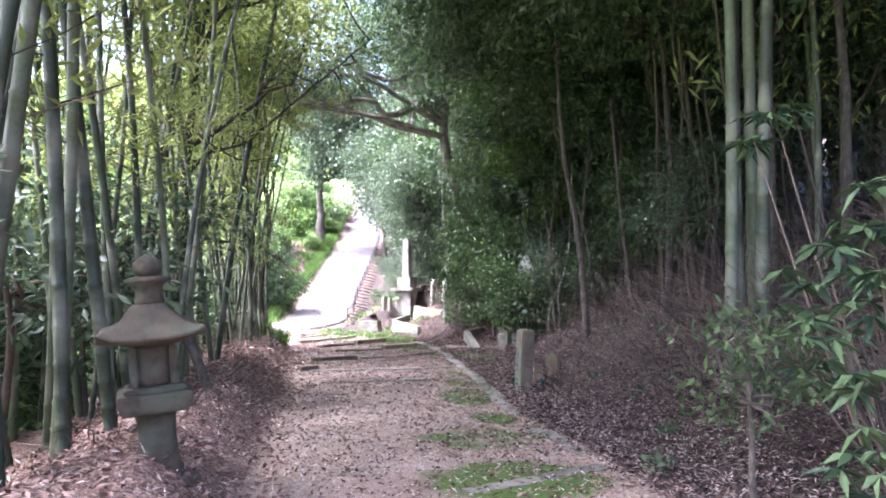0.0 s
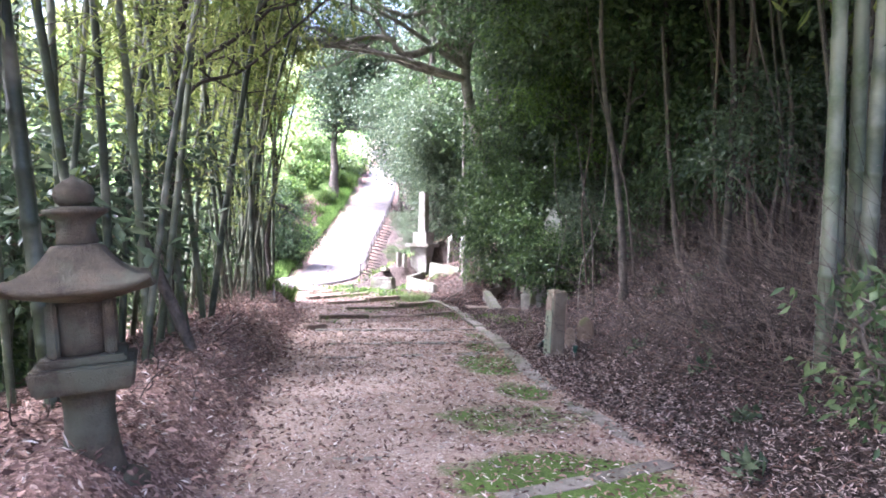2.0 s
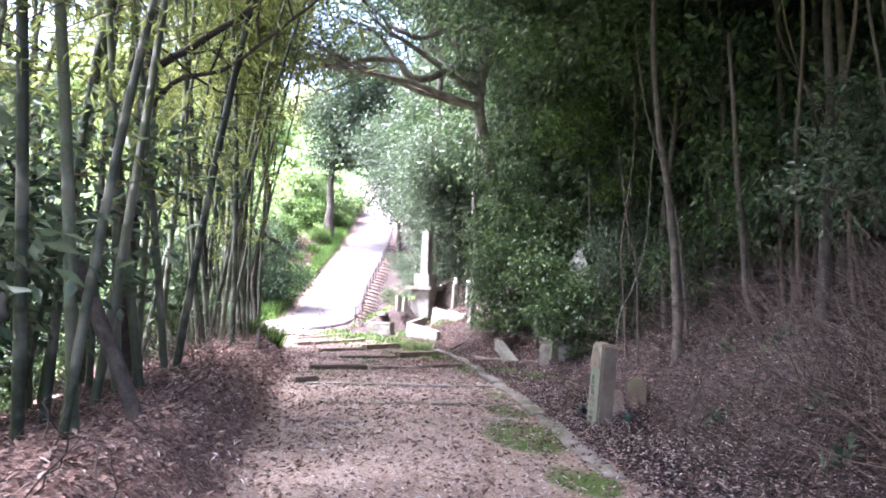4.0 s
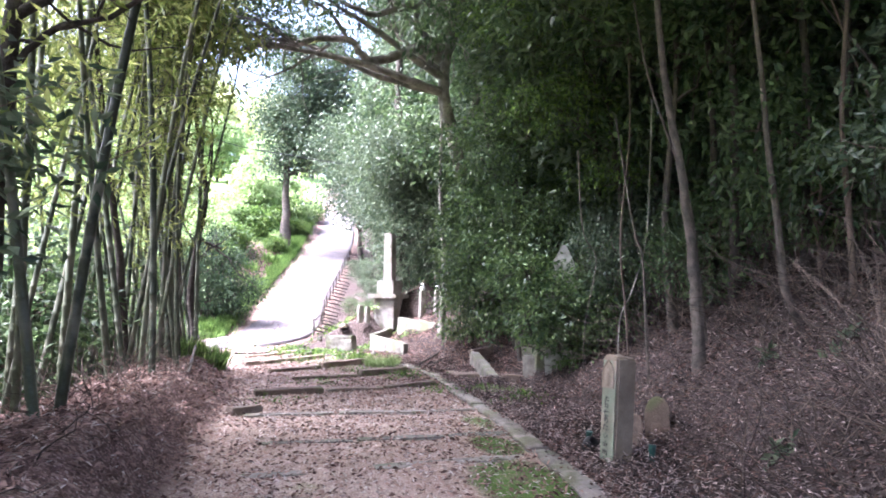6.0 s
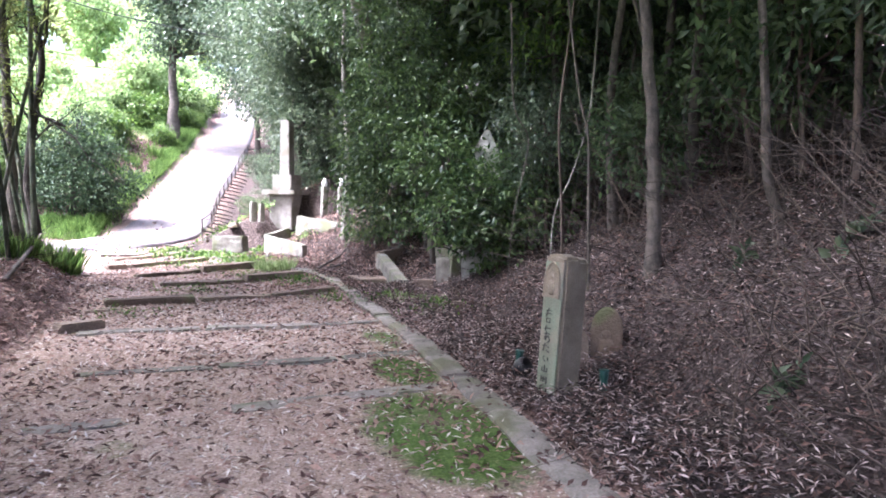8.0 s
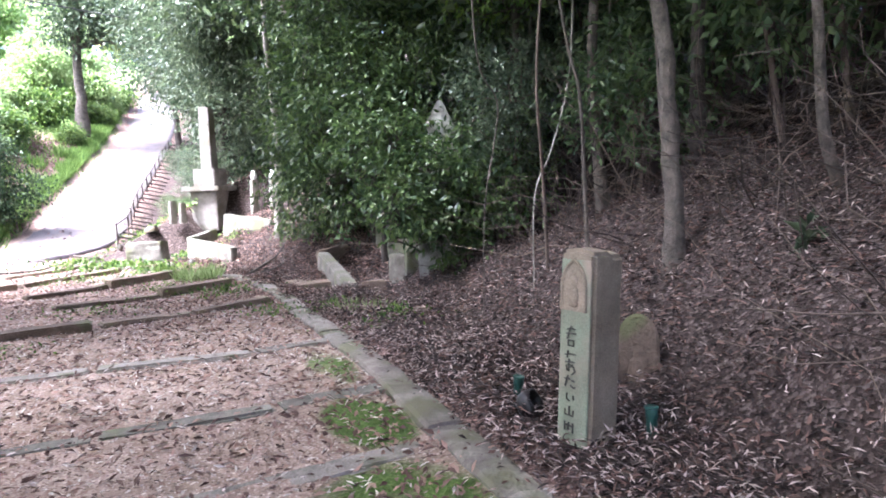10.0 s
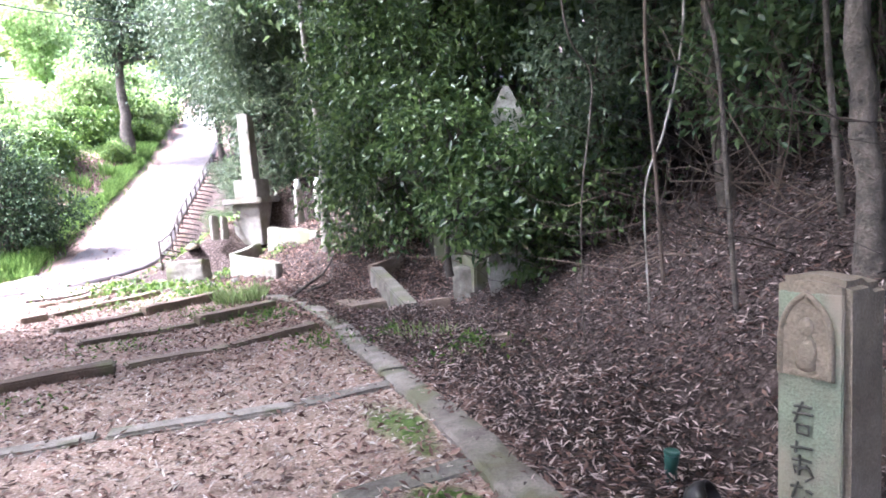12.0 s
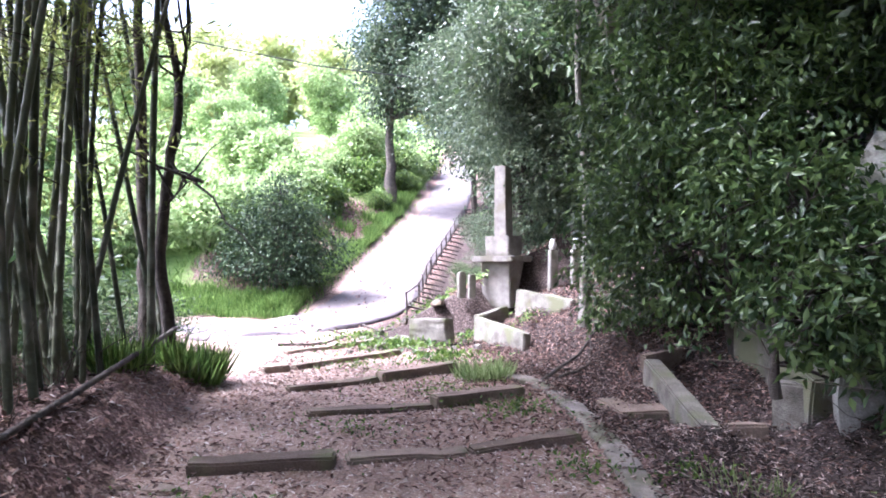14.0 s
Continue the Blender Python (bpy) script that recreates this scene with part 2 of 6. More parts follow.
def ground_z(x, y):
    x, y = np.asarray(x, float), np.asarray(y, float)
    z = np.interp(y, [-80, -5, 0, 3, 6, 9, 13, 17, 20, 24, 27.5, 30, 33, 36, 38, 44, 50, 60, 80, 130, 300],
                  [4, 0.2, 0.0, -0.2, -0.37, -0.48, -0.55, -0.61, -0.57, -0.57, -0.6, -0.42, 0.1, 0.85, 1.3, 3.0, 4.8, 7.6, 12, 22, 40])
    d = x - np.where(y < 26, kerb_x(y), np.interp(y, *ROAD_X) + 1.4)
    d0 = np.interp(y, [0, 8, 11, 14, 18, 22, 25, 30], [0.5, 0.7, 1.05, 1.05, 1.2, 0.9, 0.2, 0.8])
    steep = np.interp(d, [0, 8, 25], [0.6, 0.5, 0.3]) + 0.28 * smooth(9, 11, y) * (1 - smooth(13.5, 16, y)) * (1 - smooth(2.5, 6, d))
    u = d - d0
    z = z + 0.03 * np.clip(d, 0, 2) + steep * np.where(u > 0, np.sqrt(u * u + 0.09) - 0.3, 0) * np.interp(y, [-40, 0, 24, 60], [0.6, 1, 1, 0.6])
    # bank and grove on the downhill side
    e = np.interp(y, [0, 10, 14, 18, 20, 22, 24], [-0.55, -0.45, -0.4, -0.35, -0.6, -1.2, -2.2]) - x
    bank = np.interp(y, [-5, 5.6, 12, 19, 21.5, 24.5], [0.35, 0.42, 0.6, 0.5, 0.3, 0])
    z = z + bank * smooth(0, 0.8, e) - (0.38 * np.clip(e - 1.3, 0, 9)) * (1 - smooth(20, 25, y))
    # hillside beyond the road
    f = np.interp(y, *ROAD_X) - 1.35 - x
    z = z + smooth(30, 33, y) * (0.30 * np.clip(f, 0, 4) + 0.03 * np.clip(f - 4, 0, 60))
    off = np.maximum(np.abs(x - 1.3) - 2.0, 0) + 0.25
    z = z + np.clip(off, 0, 1.2) * 0.07 * (np.sin(2.3 * x + 1.7 * np.sin(1.3 * y)) * np.cos(1.9 * y + x) + 0.5 * np.sin(5.1 * x - 3.3 * y)) * smooth(0, 0.6, off)
    return z + 0.012 * np.sin(6.1 * x + 2 * np.sin(2.7 * y)) * np.sin(5.3 * y + 1.1)


def gz(x, y):
    return float(ground_z(x, y))


# ---- mesh helpers ----


def mesh_np(name, v, f):
    """A mesh from arrays of vertices and of triangles or quads."""
    me = bpy.data.meshes.new(name)
    v, f = np.asarray(v, np.float32), np.asarray(f, np.int32)
    k = f.shape[1]
    me.vertices.add(len(v))
    me.vertices.foreach_set("co", v.ravel())
    me.loops.add(f.size)
    me.loops.foreach_set("vertex_index", f.ravel())
    me.polygons.add(len(f))
    me.polygons.foreach_set("loop_start", np.arange(0, f.size, k, dtype=np.int32))
    me.update(calc_edges=True)
    return me


def to_mesh(name, bm, smooth_shade=False):
    me = bpy.data.meshes.new(name)
    if smooth_shade:
        for face in bm.faces:
            face.smooth = True
    bm.to_mesh(me)
    bm.free()
    return me


def part(name, data, material, parent=None, label="", m=None, smooth_shade=False):
    """One mesh object, under a thing or a part."""
    if isinstance(data, bmesh.types.BMesh):
        data = to_mesh(name, data, smooth_shade)
    elif smooth_shade:
        data.polygons.foreach_set("use_smooth", np.ones(len(data.polygons), bool))
    if not data.materials:
        data.materials.append(material)
    ob = new(name, data)
    if parent is not None:
        ob.parent = parent
    if m is not None:
        ob.matrix_basis = m
    if label:
        ob["label"] = label
    return ob


def thing(name, m, label, category, group="", kind=""):
    ob = new(name)
    ob.empty_display_size = 0.1
    ob.matrix_basis = m
    return tagged(ob, label, category, group, kind)


def tube_np(points, radii, sides=8):
    """Vertices and quads of a tube along points."""
    pts = np.asarray(points, float)
    r = np.broadcast_to(np.asarray(radii, float), (len(pts),))
    tan = np.gradient(pts, axis=0)
    tan /= np.linalg.norm(tan, axis=1, keepdims=True) + 1e-9
    ref = np.where(np.abs(tan[:, 2:3]) > 0.9, np.array([[1.0, 0, 0]]), np.array([[0, 0, 1.0]]))
    a = np.cross(tan, ref)
    a /= np.linalg.norm(a, axis=1, keepdims=True) + 1e-9
    for i in range(1, len(a)):
        if np.dot(a[i], a[i - 1]) < 0:
            a[i] = -a[i]
    b = np.cross(tan, a)
    ang = np.linspace(0, 2 * np.pi, sides, endpoint=False)
    v = pts[:, None] + r[:, None, None] * (np.cos(ang)[None, :, None] * a[:, None] + np.sin(ang)[None, :, None] * b[:, None])
    n = len(pts)
    i, j = np.meshgrid(np.arange(n - 1), np.arange(sides), indexing="ij")
    q = np.stack([i * sides + j, i * sides + (j + 1) % sides, (i + 1) * sides + (j + 1) % sides, (i + 1) * sides + j], -1).reshape(-1, 4)
    return v.reshape(-1, 3), q


def join_np(pieces):
    vs, fs, k = [], [], 0
    for v, f in pieces:
        vs.append(v)
        fs.append(f + k)
        k += len(v)
    return np.concatenate(vs), np.concatenate(fs)


def bend(a, b, n, rng, wob):
    """A wobbly line from a to b."""
    t = np.linspace(0, 1, n)[:, None]
    p = np.asarray(a, float) * (1 - t) + np.asarray(b, float) * t
    w = rng.normal(0, wob, (n, 3)).cumsum(0)
    w -= w[:1] * (1 - t) + w[-1:] * t
    return p + w


def unit(v):
    return v / (np.linalg.norm(v, axis=-1, keepdims=True) + 1e-9)


def leaves_np(p, rng, length, width, droop=0.3, up=0.8, out=None):
    """Folded, pointed leaves round the points p; two triangles each side of the midrib's fold."""
    n = len(p)
    d = rng.normal(size=(n, 3))
    if out is not None:
        d = d * 0.7 + out
    d[:, 2] -= droop
    d = unit(d)
    nn = rng.normal(size=(n, 3))
    nn[:, 2] += up
    s = unit(np.cross(d, nn))
    nn = np.cross(s, d)
    ln = (length * rng.uniform(0.6, 1.25, n))[:, None]
    wd = (width * rng.uniform(0.7, 1.2, n))[:, None]
    v = np.stack([p, p + d * ln * 0.45 + s * wd * 0.5 + nn * wd * 0.18, p + d * ln - nn * ln * 0.12, p + d * ln * 0.45 - s * wd * 0.5 + nn * wd * 0.18], 1).reshape(-1, 3)
    k = np.arange(n)[:, None] * 4
    f = np.concatenate([k + np.array([[0, 1, 2]]), k + np.array([[0, 2, 3]])], 0)
    return v, f


def blob_points(blobs, rng, clusters, per, spread):
    """Leaf places in clusters near the skins of uneven ellipsoids (x, y, z, rx, ry, rz)."""
    vol = np.array([b[3] * b[4] + b[4] * b[5] for b in blobs])
    pts, outs = [], []
    for b, k in zip(blobs, np.maximum((clusters * vol / vol.sum()).astype(int), 3)):
        u = unit(rng.normal(size=(k, 3)))
        lump = 1 + 0.22 * np.sin(5 * u[:, :1] + b[0]) * np.sin(4 * u[:, 1:2] + b[1]) + 0.15 * np.sin(9 * u[:, 2:3] + b[2])
        rad = lump * rng.uniform(0.45, 1.0, (k, 1)) ** 0.5
        c = np.array(b[:3]) + u * rad * np.array(b[3:6])
        q = (c[:, None] + rng.normal(0, spread, (k, per, 3)) * np.array([1, 1, 0.6])).reshape(-1, 3)
        pts.append(q)
        outs.append(np.repeat(u, per, 0))
    return np.concatenate(pts), np.concatenate(outs)


def stone_bm(sx, sy, sz, seed, rough=0.012, bevel=0.02, cuts=3):
    """A hewn block, its base at z = 0, with worn edges and an uneven skin."""
    bm = bmesh.new()
    bmesh.ops.create_cube(bm, size=1)
    bmesh.ops.scale(bm, vec=(sx, sy, sz), verts=bm.verts)
    bmesh.ops.translate(bm, vec=(0, 0, sz / 2), verts=bm.verts)
    bmesh.ops.bevel(bm, geom=list(bm.edges), offset=min(bevel, sz * 0.3), segments=2, affect="EDGES")
    if cuts:
        long_edges = [e for e in bm.edges if e.calc_length() > 0.12]
        bmesh.ops.subdivide_edges(bm, edges=long_edges, cuts=cuts, use_grid_fill=True)
    for v in bm.verts:
        v.co += noise.noise_vector(v.co * 4 + Vector((seed * 7.3, seed * 3.1, 0))) * rough + noise.noise_vector(v.co * 13 + Vector((seed, 0, 5))) * rough * 0.5
    return bm


def lathe_bm(profile, sides=24, turn=0.0):
    """A turned or many-sided body from (radius, height) pairs."""
    bm = bmesh.new()
    rings = []
    for r, h in profile:
        rings.append([bm.verts.new((r * math.cos(turn + 2 * math.pi * i / sides), r * math.sin(turn + 2 * math.pi * i / sides), h)) for i in range(sides)])
    for a, b in zip(rings, rings[1:]):
        for i in range(sides):
            bm.faces.new((a[i], a[(i + 1) % sides], b[(i + 1) % sides], b[i]))
    bm.faces.new(rings[0][::-1])
    bm.faces.new(rings[-1])
    return bm


# ---- ground, road ----
def axis(lo, a, b, hi, step, grow=1.16):
    mid = list(np.arange(a, b, step))
    up, s = [b], step
    while up[-1] < hi:
        s *= grow
        up.append(up[-1] + s)
    down, s = [], step
    p = a
    while p > lo:
        s *= grow
        p -= s
        down.append(p)
    return np.array(down[::-1] + mid + up)


# moss cushions along the kerb: centre, half sizes, thickness of cover
MOSS = [(2.6, 11.15, 0.6, 1.2, 0.8), (2.85, 12.8, 0.36, 0.6, 0.9), (3.05, 14.3, 0.26, 0.9, 0.62), (2.55, 9.3, 0.5, 0.7, 0.72), (2.0, 7.9, 1.0, 0.85, 0.66),
        (1.9, 6.0, 1.1, 0.95, 0.8), (0.5, 9.5, 0.35, 1.0, 0.42), (0.65, 11.5, 0.3, 0.22, 0.6), (3.2, 15.7, 0.2, 0.6, 0.5), (2.2, 16.4, 0.9, 0.5, 0.42), (1.2, 14.6, 0.9, 0.4, 0.35), (2.8, 19.2, 0.5, 0.5, 0.5)]


def build_ground():
    xs, ys = axis(-900, -2.4, 6.0, 900, 0.08), axis(-700, 2.0, 24.0, 1500, 0.09)
    X, Y = np.meshgrid(xs, ys, indexing="ij")
    Z = ground_z(X, Y)
    far = np.maximum(np.abs(X) - 150, 0) + np.maximum(np.abs(Y) - 250, 0)
    Z = np.where(far > 0, np.minimum(Z, 25), Z)
    v = np.stack([X, Y, Z], -1).reshape(-1, 3)
    ny = len(ys)
    i, j = np.meshgrid(np.arange(len(xs) - 1), np.arange(ny - 1), indexing="ij")
    f = np.stack([i * ny + j, (i + 1) * ny + j, (i + 1) * ny + j + 1, i * ny + j + 1], -1).reshape(-1, 4)
    me = mesh_np("ground", v, f)
    x, y = v[:, 0], v[:, 1]
    k = x - kerb_x(y)
    left = np.interp(y, [0, 10, 14, 18, 20, 22, 24], [-0.55, -0.45, -0.4, -0.35, -0.6, -1.2, -2.2])
    roadl = np.interp(y, *ROAD_X) - 1.2 - x
    litter = np.maximum(smooth(0.0, 0.3, k), smooth(-0.1, 0.35, left - x))
    litter = np.maximum(litter, 0.25)
    moss = 0.2 * smooth(-3.3, -2.4, k) * (1 - smooth(0, 0.1, k))
    for cx, cy, rx, ry, amp in MOSS:
        q = np.sqrt(((x - cx) / rx) ** 2 + ((y - cy) / ry) ** 2)
        moss = np.maximum(moss, amp * (1 - smooth(0.45, 1.35, q)))
    moss = np.where((y > 18) & (x > 1) & (k < 0.6), np.maximum(moss, 0.36), moss)
    grass = smooth(29.3, 30.5, y) * smooth(0.35, 0.75, roadl) * (1 - 0.97 * smooth(0.7, 1.1, roadl) * (1 - smooth(3.8, 4.8, roadl)) * smooth(31, 32, y) * (1 - smooth(43, 46, y)))
    grass = np.maximum(grass, smooth(-5, -7, x) * 0.8)
    litter = np.where((y > 17) & (k < 0.4), np.maximum(litter, 0.42), litter)
    litter = np.where((y > 24) & (x > np.interp(y, *ROAD_X) + 1.2), 1.0, litter)
    litter = np.where((y > 24) & (x < 0), np.where((y > 31) & (roadl > 0.5), 0.8, 0.45), litter)
    # the slope mask picks the litter colour darkened for shade
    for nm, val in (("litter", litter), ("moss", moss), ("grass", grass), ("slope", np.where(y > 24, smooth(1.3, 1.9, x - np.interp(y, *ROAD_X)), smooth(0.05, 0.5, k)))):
        at = me.attributes.new(nm, "FLOAT", "POINT")
        at.data.foreach_set("value", val.astype(np.float32))
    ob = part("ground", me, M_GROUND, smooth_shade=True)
    tagged(ob, "pinkish trodden earth with moss, leaf litter and grass", "ground", kind="structure")


def catmull(pts, n):
    pts = [np.array(p, float) for p in pts]
    pts = [2 * pts[0] - pts[1]] + pts + [2 * pts[-1] - pts[-2]]
    out = []
    for i in range(1, len(pts) - 2):
        for t in np.linspace(0, 1, n, endpoint=False):
            a, b, c, d = pts[i - 1:i + 3]
            out.append(0.5 * (2 * b + (c - a) * t + (2 * a - 5 * b + 4 * c - d) * t * t + (3 * b - a - 3 * c + d) * t ** 3))
    out.append(pts[-2])
    return np.array(out)


def build_road():
    line = catmull([(-30, 25.5, 1.5), (-14, 26.7, 1.5), (-7, 27.4, 1.5), (-3, 28.0, 1.55), (-0.9, 29.1, 1.6), (0.2, 31, 1.45), (0.75, 34, 1.3), (1.5, 38, 1.25), (2.3, 42, 1.25), (3.1, 46, 1.25), (3.9, 52, 1.25), (5.0, 62, 1.25), (6.6, 82, 1.25), (12, 140, 1.25)], 8)
    c, hw = line[:, :2], line[:, 2:]
    t = unit(np.gradient(c, axis=0))
    s = np.stack([t[:, 1], -t[:, 0]], 1)
    cols = 9
    rows = []
    zc = ground_z(c[:, 0], c[:, 1])
    for w in np.linspace(-1, 1, cols):
        xy = c + s * hw * w
        z = np.maximum(zc, np.where(abs(w) > 0.8, zc, ground_z(xy[:, 0], xy[:, 1]))) + 0.018 - 0.01 * w * w
        rows.append(np.column_stack([xy, z]))
    lo = [np.column_stack([rows[k][:, :2], rows[k][:, 2] - 0.6]) for k in (0, cols - 1)]
    rows = [lo[0]] + rows + [lo[1]]
    v = np.stack(rows, 1).reshape(-1, 3)
    w = cols + 2
    i, j = np.meshgrid(np.arange(len(c) - 1), np.arange(w - 1), indexing="ij")
    f = np.stack([i * w + j, i * w + j + 1, (i + 1) * w + j + 1, (i + 1) * w + j], -1).reshape(-1, 4)
    ob = part("road", mesh_np("road", v, f), M_ROAD, smooth_shade=False)
    tagged(ob, "narrow pale concrete lane climbing the hill", "road", kind="structure")


build_ground()
build_road()

# ---- stone things along the path ----


def placed_stone(name, x0, y0, x1, y1, width, height, ztop, seed, material, label, category, group="", parent=None, rough=0.012):
    """A hewn bar of stone from (x0, y0) to (x1, y1), its top at ztop at both ends, or (ztop0, ztop1)."""
    z0, z1 = ztop if isinstance(ztop, tuple) else (ztop, ztop)
    ln = math.hypot(x1 - x0, y1 - y0)
    yaw, tilt = math.atan2(y1 - y0, x1 - x0), math.atan2(z1 - z0, ln)
    m = Matrix.Translation(((x0 + x1) / 2, (y0 + y1) / 2, (z0 + z1) / 2 - height)) @ Euler((0, -tilt, yaw)).to_matrix().to_4x4()
    ob = part(name, stone_bm(ln, width, height, seed, rough, 0.02, 4 if ln > 0.6 else 2), material, parent, m=m)
    if parent is None:
        tagged(ob, label, category, group)
    return ob


def box_bm(w, d, h, z, bevel=0.014, foot=1.0):
    """A bevelled block round the axis, from z up, its foot drawn in."""
    bm = bmesh.new()
    bmesh.ops.create_cube(bm, size=1)
    for v in bm.verts:
        k = foot if v.co.z < 0 else 1.0
        v.co = Vector((v.co.x * w * k, v.co.y * d * k, z + (v.co.z + 0.5) * h))
    bmesh.ops.bevel(bm, geom=list(bm.edges), offset=bevel, segments=2, affect="EDGES")
    bmesh.ops.subdivide_edges(bm, edges=[e for e in bm.edges if e.calc_length() > 0.1], cuts=3, use_grid_fill=True)
    for v in bm.verts:
        v.co += noise.noise_vector(v.co * 11) * 0.006
    return bm


def build_lantern():
    t = thing("stone_lantern", pose(-1.17, 5.62, 0.0, 0, -4.0, 14), "weathered brown-grey stone garden lantern with a sweeping square cap", "stone lantern")
    part("base_stone", lathe_bm([(0.30, -0.3), (0.30, -0.09), (0.26, -0.05), (0.2, -0.03)], 6), M_LANTERN, t)
    part("shaft", lathe_bm([(0.20, -0.08), (0.178, 0.0), (0.155, 0.11), (0.14, 0.24), (0.136, 0.35), (0.145, 0.43), (0.168, 0.492)], 24), M_LANTERN, t, smooth_shade=True)
    part("platform", box_bm(0.545, 0.545, 0.15, 0.488, 0.016, 0.92), M_LANTERN, t)
    part("ledge", box_bm(0.44, 0.44, 0.045, 0.636, 0.012), M_LANTERN, t)
    box = part("fire_box", lathe_bm([(0.135, 0.676), (0.152, 0.70), (0.163, 0.78), (0.163, 0.88), (0.152, 0.96), (0.135, 0.995)], 20), M_LANTERN, t, smooth_shade=True)
    for sx in (-1, 1):
        for sy in (-1, 1):
            b = box_bm(0.062, 0.062, 0.315, 0.678, 0.014)
            bmesh.ops.translate(b, vec=(sx * 0.143, sy * 0.143, 0), verts=b.verts)
            part("corner_post", b, M_LANTERN, box)
    bm = bmesh.new()
    prof = [(0.105, 1.315), (0.145, 1.30), (0.185, 1.245), (0.25, 1.165), (0.325, 1.105), (0.395, 1.078), (0.408, 1.06), (0.39, 1.043), (0.28, 1.018), (0.15, 0.985)]
    n = 40
    rings = []
    for r, h in prof:
        ring = []
        for i in range(n):
            a = 2 * math.pi * i / n
            sq = 1 / max(abs(math.cos(a)), abs(math.sin(a)))
            k = 1 + (sq - 1) * min(1.0, r / 0.30) * 0.7
            lift = 0.04 * max(0.0, (r - 0.18) / 0.15) * ((sq - 1) / 0.414) ** 2
            ring.append(bm.verts.new((r * k * math.cos(a), r * k * math.sin(a), h + lift)))
        rings.append(ring)
    for a, b in zip(rings, rings[1:]):
        for i in range(n):
            bm.faces.new((a[i], b[i], b[(i + 1) % n], a[(i + 1) % n]))
    bm.faces.new(rings[0])
    bm.faces.new(rings[-1][::-1])
    for v in bm.verts:
        v.co += noise.noise_vector(v.co * 6) * 0.009
    part("cap", bm, M_LANTERN, t, smooth_shade=True)
    part("neck", lathe_bm([(0.10, 1.30), (0.112, 1.33), (0.10, 1.40), (0.108, 1.45), (0.15, 1.478), (0.172, 1.492), (0.172, 1.512), (0.12, 1.525), (0.08, 1.53)], 24), M_LANTERN, t, smooth_shade=True)
    part("finial", lathe_bm([(0.07, 1.53), (0.10, 1.555), (0.112, 1.595), (0.10, 1.64), (0.06, 1.675), (0.022, 1.695), (0.006, 1.71)], 24), M_LANTERN, t, smooth_shade=True)


